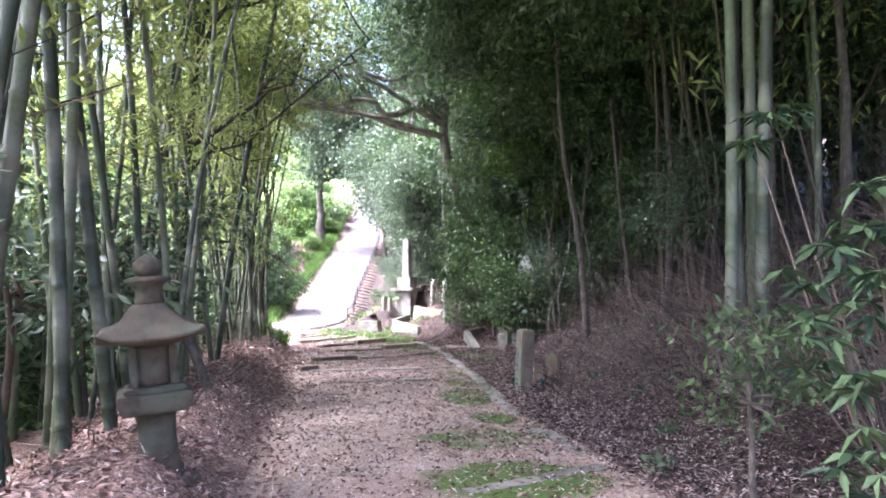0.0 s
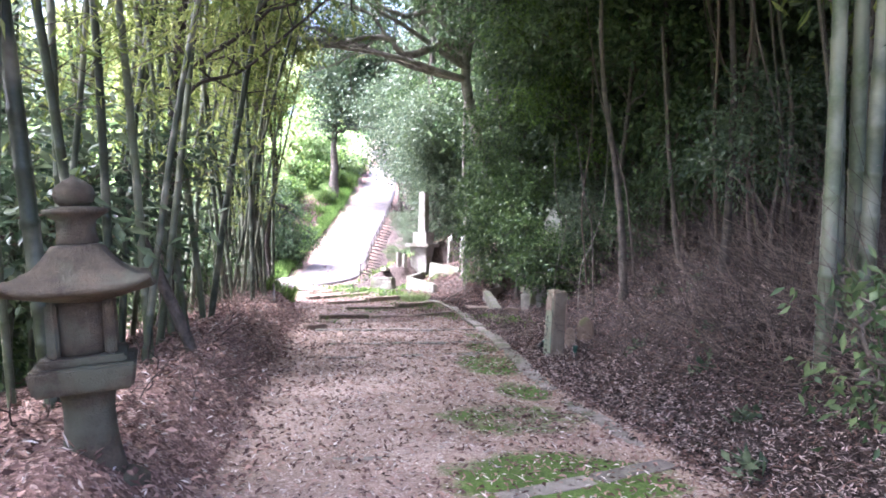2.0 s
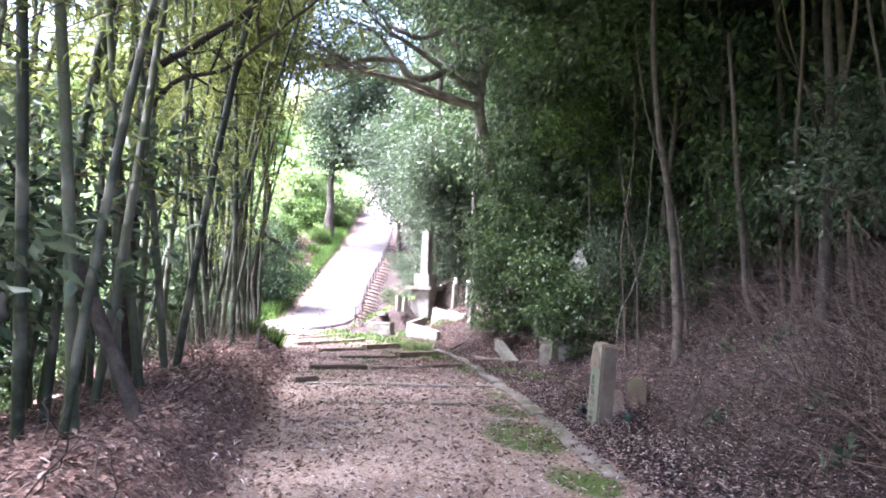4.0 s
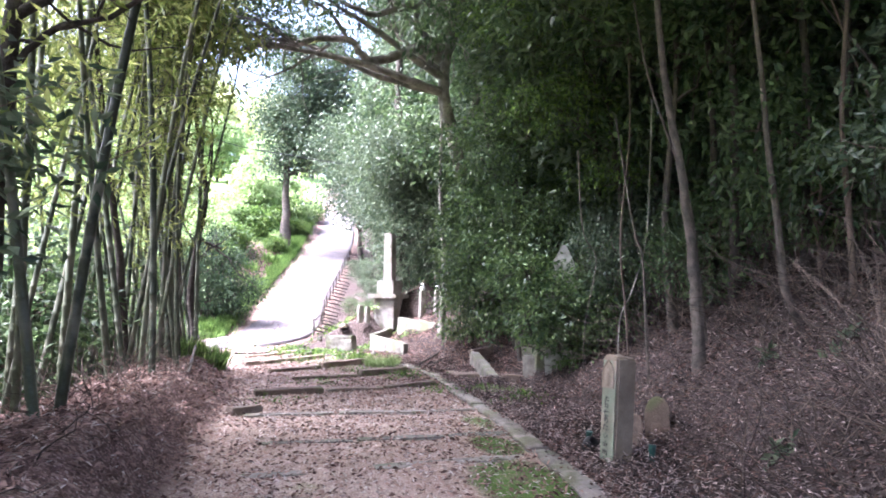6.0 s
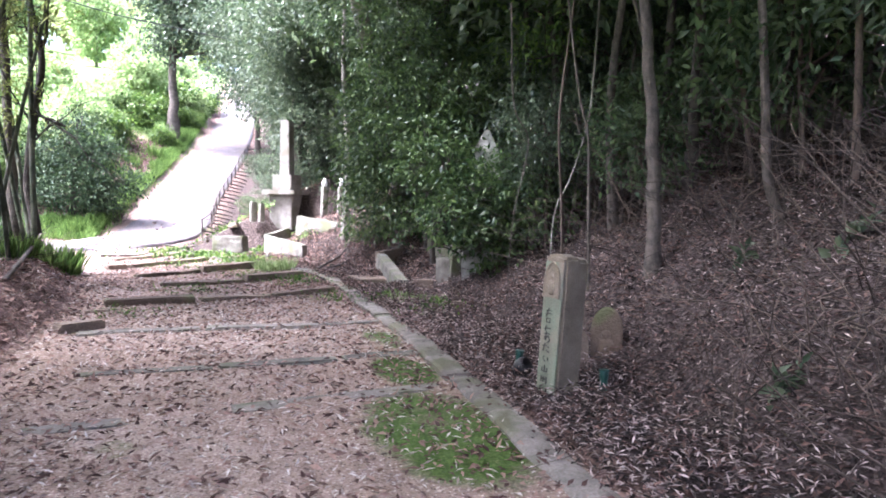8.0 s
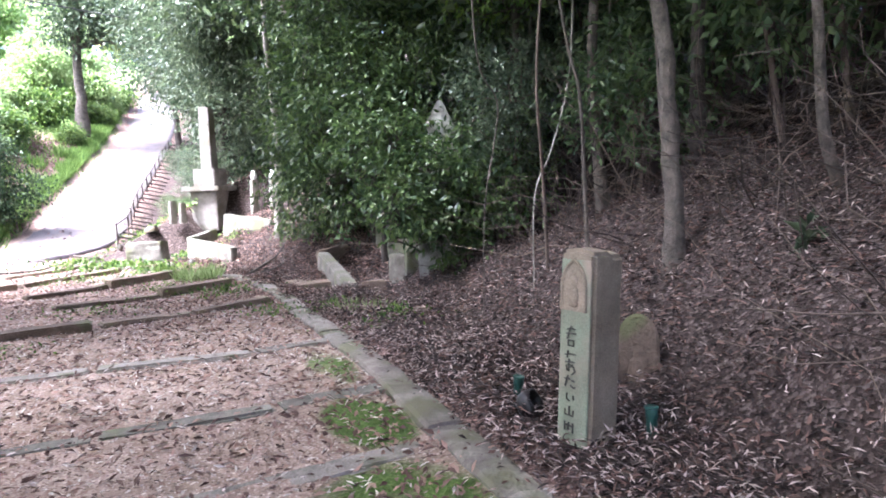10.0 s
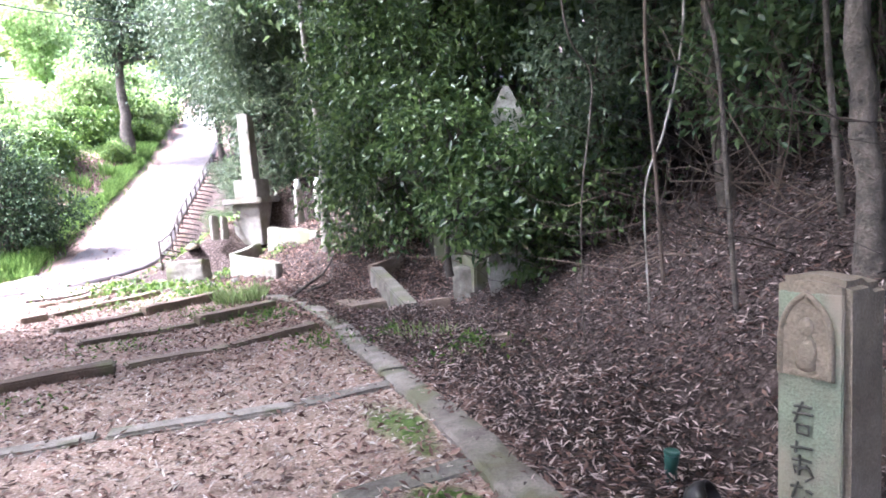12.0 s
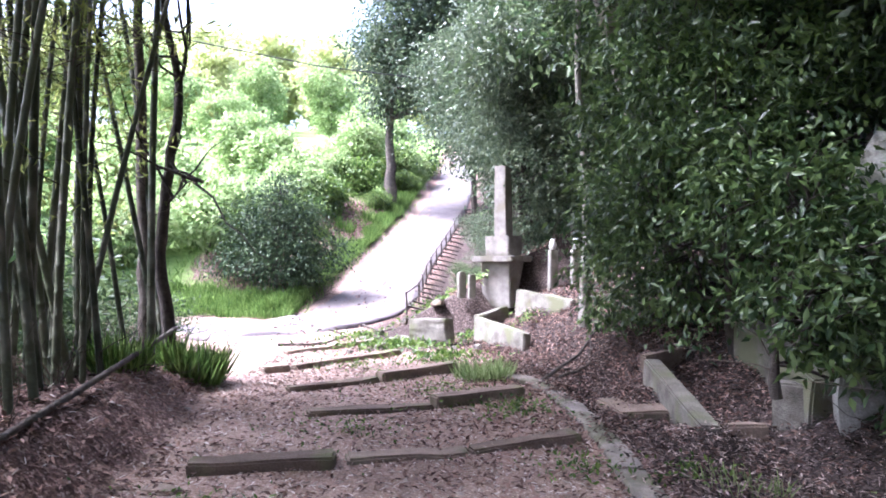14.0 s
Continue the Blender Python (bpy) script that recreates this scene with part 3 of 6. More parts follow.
def build_marker():
    """The square way-marker: niche with a small figure, cut letters on the mossy face."""
    w = 0.245
    t = thing("way_marker", pose(3.79, 11.79, -0.72, 0, 3.2, 0) @ pose(0, 0, 0, 0, 0, -80), "square grey stone way-marker with a niche, cut letters and green lichen", "stone marker")
    h = 1.26
    bm = stone_bm(w, w, h, 3, 0.006, 0.022, 5)
    for v in bm.verts:
        if v.co.z > h - 0.05:
            v.co.z += 0.035 * (1 - (v.co.x / (w / 2)) ** 2) * 0.6 - 0.02 * (v.co.y > 0)
    part("shaft", bm, M_MARKER, t)
    face = -w / 2 - 0.004
    up = 0.095
    pl = stone_bm(w - 0.03, 0.012, h - 0.12, 5, 0.0, 0.004, 3)
    part("lichen_face", pl, M_LICHEN, t, "green lichen over the front face", pose(0, face + 0.004, 0.08))
    # pointed niche: a raised rim with a sunken back
    rim = []
    for i in range(25):
        a = math.pi * i / 24
        px = 0.085 * math.cos(a)
        pz = 0.14 * math.sin(a) + 0.02 * (1 - abs(math.cos(a))) ** 3
        rim.append((px - 0.01, face - 0.008, 0.96 + up + pz))
    rim = [(0.075, face - 0.008, 0.84 + up)] + rim + [(-0.095, face - 0.008, 0.84 + up)]
    v, f = tube_np(rim, 0.011, 8)
    part("niche_rim", mesh_np("niche_rim", v, f), M_MARKER, t, smooth_shade=True)
    bm = bmesh.new()
    ring = [bm.verts.new((p[0], face - 0.0105, p[2])) for p in rim]
    ring2 = [bm.verts.new((p[0], face - 0.002, p[2])) for p in rim]
    bm.faces.new(ring)
    bm.faces.new(ring2[::-1])
    for i in range(len(ring)):
        bm.faces.new((ring[i], ring2[i], ring2[(i + 1) % len(ring)], ring[(i + 1) % len(ring)]))
    part("niche", bm, M_MARKER, t)
    bm = lathe_bm([(0.010, 0.86), (0.03, 0.87), (0.036, 0.92), (0.032, 0.96), (0.014, 0.978), (0.018, 0.985), (0.026, 1.005), (0.022, 1.03), (0.006, 1.043)], 16)
    for v in bm.verts:
        v.co.y = v.co.y * 0.5 + face - 0.012
        v.co.x -= 0.005
        v.co.z += up
    part("carved_figure", bm, M_MARKER, t, smooth_shade=True)
    # running strokes of the cut writing
    S = [
        [(-0.03, 0.735), (0.03, 0.74)], [(-0.035, 0.71), (0.035, 0.715)], [(0.0, 0.755), (-0.03, 0.68)], [(-0.02, 0.675), (0.02, 0.675), (0.02, 0.645), (-0.02, 0.645), (-0.02, 0.675)],
        [(-0.04, 0.59), (0.035, 0.60)], [(-0.02, 0.615), (-0.025, 0.575)],
        [(-0.035, 0.55), (0.03, 0.555)], [(-0.01, 0.57), (-0.012, 0.50)], [(0.015, 0.54), (-0.025, 0.505), (-0.03, 0.53), (0.02, 0.53), (0.035, 0.505), (0.01, 0.485)],
        [(-0.04, 0.455), (0.0, 0.46)], [(-0.015, 0.475), (-0.035, 0.415)], [(0.012, 0.452), (0.035, 0.448)], [(0.005, 0.425), (0.03, 0.412), (0.04, 0.42)],
        [(-0.02, 0.375), (-0.022, 0.345), (0.0, 0.335)], [(0.025, 0.37), (0.03, 0.345)],
        [(-0.03, 0.285), (-0.03, 0.255), (0.03, 0.255), (0.03, 0.285)], [(0.0, 0.305), (0.0, 0.255)],
        [(-0.03, 0.215), (-0.03, 0.165)], [(0.0, 0.215), (-0.005, 0.17)], [(0.03, 0.215), (0.03, 0.16)], [(-0.03, 0.195), (0.03, 0.195)],
    ]
    for s in [[(a, b + up) for a, b in q] for q in S]:
        v, f = tube_np([(px - 0.015, face - 0.0105, pz) for px, pz in s] if len(s) > 2 else [(s[0][0] - 0.015, face - 0.0105, s[0][1]), ((s[0][0] + s[1][0]) / 2 - 0.015, face - 0.0105, (s[0][1] + s[1][1]) / 2 + 0.003), (s[1][0] - 0.015, face - 0.0105, s[1][1])], 0.0048, 6)
        part("cut_stroke", mesh_np("cut_stroke", v, f), M_CUT, t)


def build_stele(name, x, y, z, yaw, w, h, d, lean, label, figure=True, point=0.0, material=None, fig_scale=1.0, shoulder=0.55):
    """A boat-shaped upright stone, with a small worn figure in relief; one mesh."""
    bm = bmesh.new()
    prof = []
    n = 28
    for i in range(n + 1):
        a = math.pi * i / n
        px = math.cos(a)
        top = math.sin(a) ** 0.75
        prof.append((px * w / 2, h * shoulder + h * (1 - shoulder) * (top * (1 - point) + point * (1 - abs(px)))))
    prof = [(w / 2 * 0.92, 0.0), (w / 2 * 0.98, h * 0.3)] + prof + [(-w / 2 * 0.98, h * 0.3), (-w / 2 * 0.92, 0.0)]
    fr = [bm.verts.new((px, -d / 2, pz)) for px, pz in prof]
    fi = [bm.verts.new((px * 0.86, -d / 2 - 0.012, 0.02 + pz * 0.93)) for px, pz in prof]
    bk = [bm.verts.new((px * 0.9, d / 2, pz * 0.97)) for px, pz in prof]
    k = len(prof)
    bm.faces.new(fi)
    bm.faces.new(bk[::-1])
    for i in range(k):
        j = (i + 1) % k
        bm.faces.new((fr[i], fi[i], fi[j], fr[j]))
        bm.faces.new((bk[i], fr[i], fr[j], bk[j]))
    if figure:
        fb = lathe_bm([(0.02, 0.03), (0.075, 0.05), (0.085, 0.12), (0.07, 0.22), (0.06, 0.27), (0.03, 0.295), (0.035, 0.31), (0.042, 0.335), (0.035, 0.365), (0.012, 0.382)], 16)
        me = bpy.data.meshes.new("tmp")
        for v in fb.verts:
            v.co = Vector((v.co.x * fig_scale, v.co.y * 0.45 * fig_scale - d / 2 - 0.012, v.co.z * fig_scale))
        fb.to_mesh(me)
        fb.free()
        bm.from_mesh(me)
        bpy.data.meshes.remove(me)
    for v in bm.verts:
        v.co += noise.noise_vector(v.co * 9 + Vector((x, y, 0))) * 0.006
    bmesh.ops.recalc_face_normals(bm, faces=bm.faces)
    ob = part(name, bm, material or M_STONE, m=pose(x, y, z, lean, 0, yaw))
    return tagged(ob, label, "carved stone")


def build_tube_vase(x, y, lean):
    t = thing("flower_tube", pose(x, y, gz(x, y) - 0.03, lean, 4, 0), "green plastic grave flower tube stuck in leaf litter", "vase", "flower tubes")
    part("tube", lathe_bm([(0.03, 0.0), (0.031, 0.12), (0.036, 0.13), (0.036, 0.18), (0.032, 0.185), (0.029, 0.17), (0.026, 0.12)], 20), M_TUBE, t, smooth_shade=True)
    part("rim", lathe_bm([(0.036, 0.172), (0.04, 0.176), (0.04, 0.187), (0.036, 0.191), (0.031, 0.187)], 20), M_TUBE, t, smooth_shade=True)


build_lantern()
build_marker()
build_stele("carved_stele", 4.47, 12.1, -0.5, -38, 0.27, 0.56, 0.10, -8, "small boat-shaped stone with a worn figure in relief", material=M_STEP, fig_scale=0.95)
bm = stone_bm(0.6, 0.3, 2.55, 9, 0.0, 0.03, 7)
for v in bm.verts:
    k = max(0.0, (v.co.z - 1.95) / 0.6)
    v.co.x *= 1 - 0.88 * k ** 1.1
    v.co.y *= 1 - 0.6 * k
    v.co += noise.noise_vector(v.co * 3) * 0.05 + noise.noise_vector(v.co * 9) * 0.02
tagged(part("pointed_standing_stone", bm, M_ROCK, m=pose(5.6, 17.35, -0.42, -3, 2, -18)), "tall pale pointed standing stone among evergreen shrubs", "standing stone")
build_stele("carved_stele", 4.22, 12.16, gz(4.22, 12.16) - 0.06, -30, 0.18, 0.42, 0.09, -12, "smaller worn stone with a figure, half sunk in leaves", material=M_STEP, fig_scale=0.75)
build_tube_vase(3.96, 12.77, 4)
build_tube_vase(4.09, 11.58, -5)
pot = thing("dark_pot", pose(3.76, 12.42, gz(3.76, 12.42) + 0.02, 62, 0, 40), "small dark glazed pot tipped over in the leaves", "pot")
part("bowl", lathe_bm([(0.05, 0.0), (0.085, 0.03), (0.10, 0.08), (0.092, 0.13), (0.085, 0.128), (0.09, 0.08), (0.07, 0.03)], 20), M_BLACK, pot, smooth_shade=True)
part("foot", lathe_bm([(0.055, -0.012), (0.055, 0.004), (0.045, 0.004)], 20), M_BLACK, pot, smooth_shade=True)

# border of the path: a run of kerb stones
kerb = thing("kerb_border", pose(0, 0, 0), "flush mossy stone kerb along the path edge", "kerb", kind="structure")
line = catmull([(2.9, 6.4), (2.89, 7.5), (2.88, 9.0), (3.15, 12), (3.35, 14), (3.47, 16), (3.57, 18), (3.58, 19.4), (3.42, 20.6), (3.05, 21.2), (2.55, 21.5)], 24)
run = np.concatenate([[0], np.cumsum(np.linalg.norm(np.diff(line, axis=0), axis=1))])
at, i = 0.0, 0
while at < run[-1] - 0.3:
    ln = min(0.75 + 0.6 * ((i * 37) % 10) / 10, run[-1] - at)
    q = np.linspace(at, at + ln - 0.012, 7)
    px, py = np.interp(q, run, line[:, 0]), np.interp(q, run, line[:, 1])
    t2 = unit(np.column_stack([np.gradient(px), np.gradient(py)]))
    nx, ny = t2[:, 1], -t2[:, 0]
    top = ground_z(px - 0.22, py) + np.interp(py, [6, 10, 12], [-0.005, 0.012, 0.052]) + 0.012 * math.sin(i * 2.3)
    bm = bmesh.new()
    rings = []
    for j in range(7):
        rings.append([bm.verts.new((px[j] + nx[j] * o, py[j] + ny[j] * o, top[j] + h)) for o, h in ((-0.115, -0.16), (-0.12, -0.02), (-0.1, -0.002), (-0.03, 0.006), (0.04, 0.004), (0.1, -0.004), (0.12, -0.025), (0.115, -0.16))])
    for ra, rb in zip(rings, rings[1:]):
        for k in range(7):
            bm.faces.new((ra[k], rb[k], rb[k + 1], ra[k + 1]))
    bm.faces.new(rings[0])
    bm.faces.new(rings[-1][::-1])
    for v in bm.verts:
        v.co += noise.noise_vector(v.co * 5) * 0.014 + noise.noise_vector(v.co * 17) * 0.006
    bmesh.ops.recalc_face_normals(bm, faces=bm.faces)
    part("kerb_stone", bm, M_KERB, kerb)
    at, i = at + ln - 0.006, i + 1

# sills across the path, and the low steps
SILLS = [
    (-0.35, 6.80, 1.08, 6.74, 0.12, 0.004), (1.30, 5.72, 2.10, 6.0, 0.22, 0.02), (2.12, 6.0, 2.85, 6.26, 0.22, 0.03),
    (-0.1, 11.95, 1.3, 12.1, 0.2, 0.012), (1.32, 12.1, 2.98, 12.2, 0.22, 0.014),
    (0.15, 13.46, 1.28, 13.40, 0.16, 0.02), (1.30, 13.40, 2.38, 13.37, 0.17, 0.03), (2.40, 13.37, 3.22, 13.42, 0.22, 0.03),
    (-0.1, 15.42, 1.2, 15.35, 0.19, 0.045), (1.25, 15.33, 2.55, 15.15, 0.19, 0.045), (2.58, 15.14, 3.4, 15.3, 0.2, 0.035),
]
for k, (x0, y0, x1, y1, w, up) in enumerate(SILLS):
    placed_stone("stone_sill", x0, y0, x1, y1, w, 0.14, (gz(x0, y0) + up - 0.012, gz(x1, y1) + up - 0.012), 20 + k, M_GRAVE if 5 <= k <= 7 else M_KERB, "long flat stone sill set flush across the earth path", "stone sill", "sills across the path")
STEPS = [
    (-0.02, 17.52, 1.16, 17.62, 0.26, 0.24, -0.50), (1.24, 17.72, 2.28, 17.86, 0.24, 0.2, -0.55), (2.30, 17.9, 3.34, 18.2, 0.22, 0.2, -0.52),
    (0.66, 19.25, 2.0, 19.55, 0.2, 0.22, -0.50), (2.02, 19.58, 3.1, 20.1, 0.22, 0.22, -0.45),
    (0.18, 20.55, 1.3, 21.1, 0.2, 0.22, -0.48), (1.32, 21.1, 2.4, 21.9, 0.22, 0.24, -0.42),
    (-0.45, 21.9, -0.1, 22.1, 0.26, 0.22, -0.46), (-0.05, 22.15, 1.5, 23.7, 0.18, 0.2, -0.46), (-0.5, 23.9, 1.0, 25.3, 0.16, 0.16, -0.50),
    (-0.30, 15.55, 0.12, 15.85, 0.2, 0.2, -0.48), (-0.25, 17.2, 0.1, 17.0, 0.16, 0.1, -0.57),
]
for k, (x0, y0, x1, y1, w, h, top) in enumerate(STEPS):
    placed_stone("step_stone", x0, y0, x1, y1, w, h, (top - 0.02 + 0.02 * math.sin(k * 2.1), top - 0.01 + 0.02 * math.sin(k * 3.7)), 40 + k, M_STEP, "long dark-faced stone step, leaf-strewn and slightly tilted", "stone step", "low steps", rough=0.02)

# graves and monument above the path
placed_stone("kerb_slab", 4.46, 17.92, 4.64, 19.95, 0.2, 0.5, (-0.4, -0.11), 60, M_GRAVE, "pale mossy stone bar of an old grave surround", "grave kerb", "grave kerbs", rough=0.018)
placed_stone("kerb_slab", 4.6, 17.97, 4.97, 17.9, 0.13, 0.24, -0.41, 61, M_STEP, "dark short stone bar of an old grave surround", "grave kerb", "grave kerbs", rough=0.02)
placed_stone("kerb_slab", 4.62, 20.1, 5.2, 20.3, 0.14, 0.3, (-0.1, -0.04), 62, M_STEP, "dark short stone bar of an old grave surround", "grave kerb", "grave kerbs", rough=0.02)
placed_stone("flat_slab", 3.88, 19.1, 4.55, 19.18, 0.66, 0.14, -0.488, 63, M_STEP, "flat grey slab laid between kerb and grave", "slab", rough=0.015)
placed_stone("kerb_slab", 2.98, 25.05, 3.7, 23.42, 0.17, 0.6, (-0.05, -0.2), 64, M_GRAVE, "pale concrete kerb of a leaf-filled grave plot", "grave kerb", "grave kerbs", rough=0.02)
placed_stone("kerb_slab", 3.05, 25.2, 3.72, 25.75, 0.15, 0.6, (-0.04, 0.11), 65, M_GRAVE, "pale concrete kerb of a leaf-filled grave plot", "grave kerb", "grave kerbs", rough=0.02)
placed_stone("kerb_slab", 3.84, 25.5, 4.68, 24.2, 0.18, 0.8, (0.45, 0.31), 66, M_GRAVE, "pale concrete front of a raised grave plot", "grave kerb", "grave kerbs", rough=0.02)
placed_stone("kerb_slab", 4.75, 24.15, 5.5, 24.7, 0.16, 0.5, 0.33, 67, M_STEP, "dark mossy kerb of a raised grave plot", "grave kerb", "grave kerbs", rough=0.02)
placed_stone("low_wall_slab", 5.36, 17.75, 5.62, 19.8, 0.22, 1.0, (0.06, 0.46), 69, M_GRAVE, "long grey stone slab wall under hanging leaves", "slab", rough=0.02)
placed_stone("stone_block", 1.75, 25.2, 2.45, 24.7, 0.3, 0.42, (-0.1, -0.06), 70, M_GRAVE, "pale rounded concrete block beside the lane", "stone block", rough=0.03)
placed_stone("stone_block", 5.12, 18.05, 5.42, 17.7, 0.16, 0.5, -0.04, 73, M_GRAVE, "squared pale block under the hanging leaves", "stone block", rough=0.02)
placed_stone("sunken_stone", 4.3, 15.75, 4.62, 15.6, 0.16, 0.3, -0.42, 72, M_STEP, "small mossy stone in leaf litter", "stone block", rough=0.03)


def build_monument():
    x, y = 3.68, 26.2
    t = thing("stone_monument", pose(x, y, 0.1, 0, 0, -38), "tall square stone memorial shaft on a stepped base", "monument")
    for nm, w, h, z, s in (("plinth", 0.7, 0.95, -0.05, 1), ("ledge", 1.0, 0.13, 0.9, 2), ("die_block", 0.58, 0.42, 1.03, 3)):
        b = stone_bm(w, w, h, s, 0.008, 0.02, 3)
        part(nm, b, M_PALE, t, m=pose(0, 0, z))
    b = stone_bm(0.3, 0.3, 1.5, 4, 0.004, 0.015, 4)
    for v in b.verts:
        k = 1 - 0.12 * v.co.z / 1.5
        v.co.x *= k
        v.co.y *= k
    part("shaft", b, M_PALE, t, m=pose(0, 0, 1.45))


def build_grave_post(x, y, h, w, label, capped=False, z=None):
    t = thing("stone_post", pose(x, y, (gz(x, y) if z is None else z) - 0.05, 0, 1, 10), label, "stone post", "upright posts by the graves")
    part("shaft", stone_bm(w, w, h, x, 0.006, 0.02, 3), M_STONE, t)
    if capped:
        part("vase", lathe_bm([(0.05, h), (0.075, h + 0.05), (0.08, h + 0.11), (0.045, h + 0.17), (0.05, h + 0.22), (0.03, h + 0.22)], 16), M_WHITE, t, "white glazed jar", smooth_shade=True)


build_monument()
build_grave_post(4.62, 25.7, 1.0, 0.17, "grey stone post with a white jar on top", True, 0.3)
build_grave_post(5.0, 25.3, 1.0, 0.17, "grey stone post with a white jar on top", True, 0.3)
build_grave_post(2.75, 26.0, 0.55, 0.16, "short grey stone post beside the memorial", z=0.3)
build_grave_post(2.95, 25.8, 0.5, 0.14, "short grey stone post beside the memorial", z=0.3)


def build_fence():
    t = thing("pipe_fence", pose(0, 0, 0), "low rusty pipe fence along the climbing lane", "fence")
    ys = np.arange(29.8, 44.5, 1.2)
    xs = np.interp(ys, *ROAD_X) + np.interp(ys, [29, 31, 34, 60], [1.8, 1.55, 1.4, 1.35])
    zs = ground_z(xs, ys)
    for x, y, z in zip(xs, ys, zs):
        v, f = tube_np([(x, y, z - 0.1), (x + 0.01, y, z + 0.3), (x, y, z + 0.62)], 0.025, 8)
        part("post", mesh_np("post", v, f), M_RUST, t)
    for x, y in zip(xs, ys):
        for dy in (0.0, 0.6):
            yy = y + dy
            x0 = float(np.interp(yy, ys, xs))
            v, f = tube_np([(x0, yy, gz(x0, yy) + 0.24), (x0 + 0.3, yy, gz(x0 + 0.3, yy) + 0.17), (x0 + 0.6, yy + 0.02, gz(x0 + 0.6, yy) + 0.08)], 0.026, 7)
            part("cross_bar", mesh_np("cross_bar", v, f), M_RUST, t)
    for h in (0.25, 0.58):
        v, f = tube_np(np.column_stack([xs, ys, zs + h]), 0.022, 8)
        part("rail", mesh_np("rail", v, f), M_RUST, t)


build_fence()
v, f = tube_np([(-40, 31, 14.0), (-20, 30.4, 9.6), (-10, 30.2, 8.0), (-4.1, 30, 6.95), (-0.85, 30, 6.3), (6, 30.5, 5.6)], 0.016, 6)
tagged(part("overhead_cable", mesh_np("overhead_cable", v, f), M_CABLE), "thin black overhead cable across the lane", "cable")

# ---- plants ----


def bamboo_variant(seed):
    rng = np.random.default_rng(seed)
    h = rng.uniform(11, 14)
    r0 = rng.uniform(0.042, 0.056)
    zs, rs = [-0.3], [r0 * 1.05]
    z, gap = 0.05, 0.17
    while z < h:
        r = r0 * (1 - z / h) ** 0.6 + 0.004
        zs += [z - 0.018, z, z + 0.018]
        rs += [r, r * 1.14, r * 0.97]
        z += gap
        gap = min(gap * 1.12, 0.36)
    zs, rs = np.array(zs), np.array(rs)
    ph = rng.uniform(0, 6.28)
    amp = rng.uniform(0.5, 1.3)
    k = np.clip(zs / h, 0, 1)
    pts = np.column_stack([amp * k ** 2.6 * math.cos(ph) * 2 + 0.05 * np.sin(2 * k * 3), amp * k ** 2.6 * math.sin(ph) * 2, zs])
    culm = tube_np(pts, rs, 7)
    tw, leafp = [], []
    for _ in range(28):
        zz = rng.uniform(4.2, h) if rng.random() < 0.85 else rng.uniform(2.0, 4.4)
        p = np.array([np.interp(zz, zs, pts[:, 0]), np.interp(zz, zs, pts[:, 1]), zz])
        a = rng.uniform(0, 6.28)
        ln = rng.uniform(0.5, 1.3)
        q = p + np.array([math.cos(a) * ln, math.sin(a) * ln, rng.uniform(0.0, 0.7) * ln])
        tw.append(tube_np(bend(p, q, 3, rng, 0.03), [0.008, 0.005, 0.002], 3))
        nl = 19
        leafp.append(p + (q - p) * rng.uniform(0.35, 1.1, (nl, 1)) + rng.normal(0, 0.14, (nl, 3)))
    # extra large leaves high up, mostly out of view, added to shade bank and path
    zz = rng.uniform(7.6, h * 0.98, 24)
    c = np.column_stack([np.interp(zz, zs, pts[:, 0]), np.interp(zz, zs, pts[:, 1]), zz]) + rng.normal(0, 0.6, (24, 3)) * np.array([1, 1, 0.3])
    top = (c[:, None] + rng.normal(0, 0.32, (24, 22, 3))).reshape(-1, 3)
    leaf = join_np([leaves_np(np.concatenate(leafp), rng, 0.19, 0.036, 0.5, 0.7), leaves_np(top, rng, 0.34, 0.085, 0.5, 0.9)])
    return culm, join_np(tw), leaf


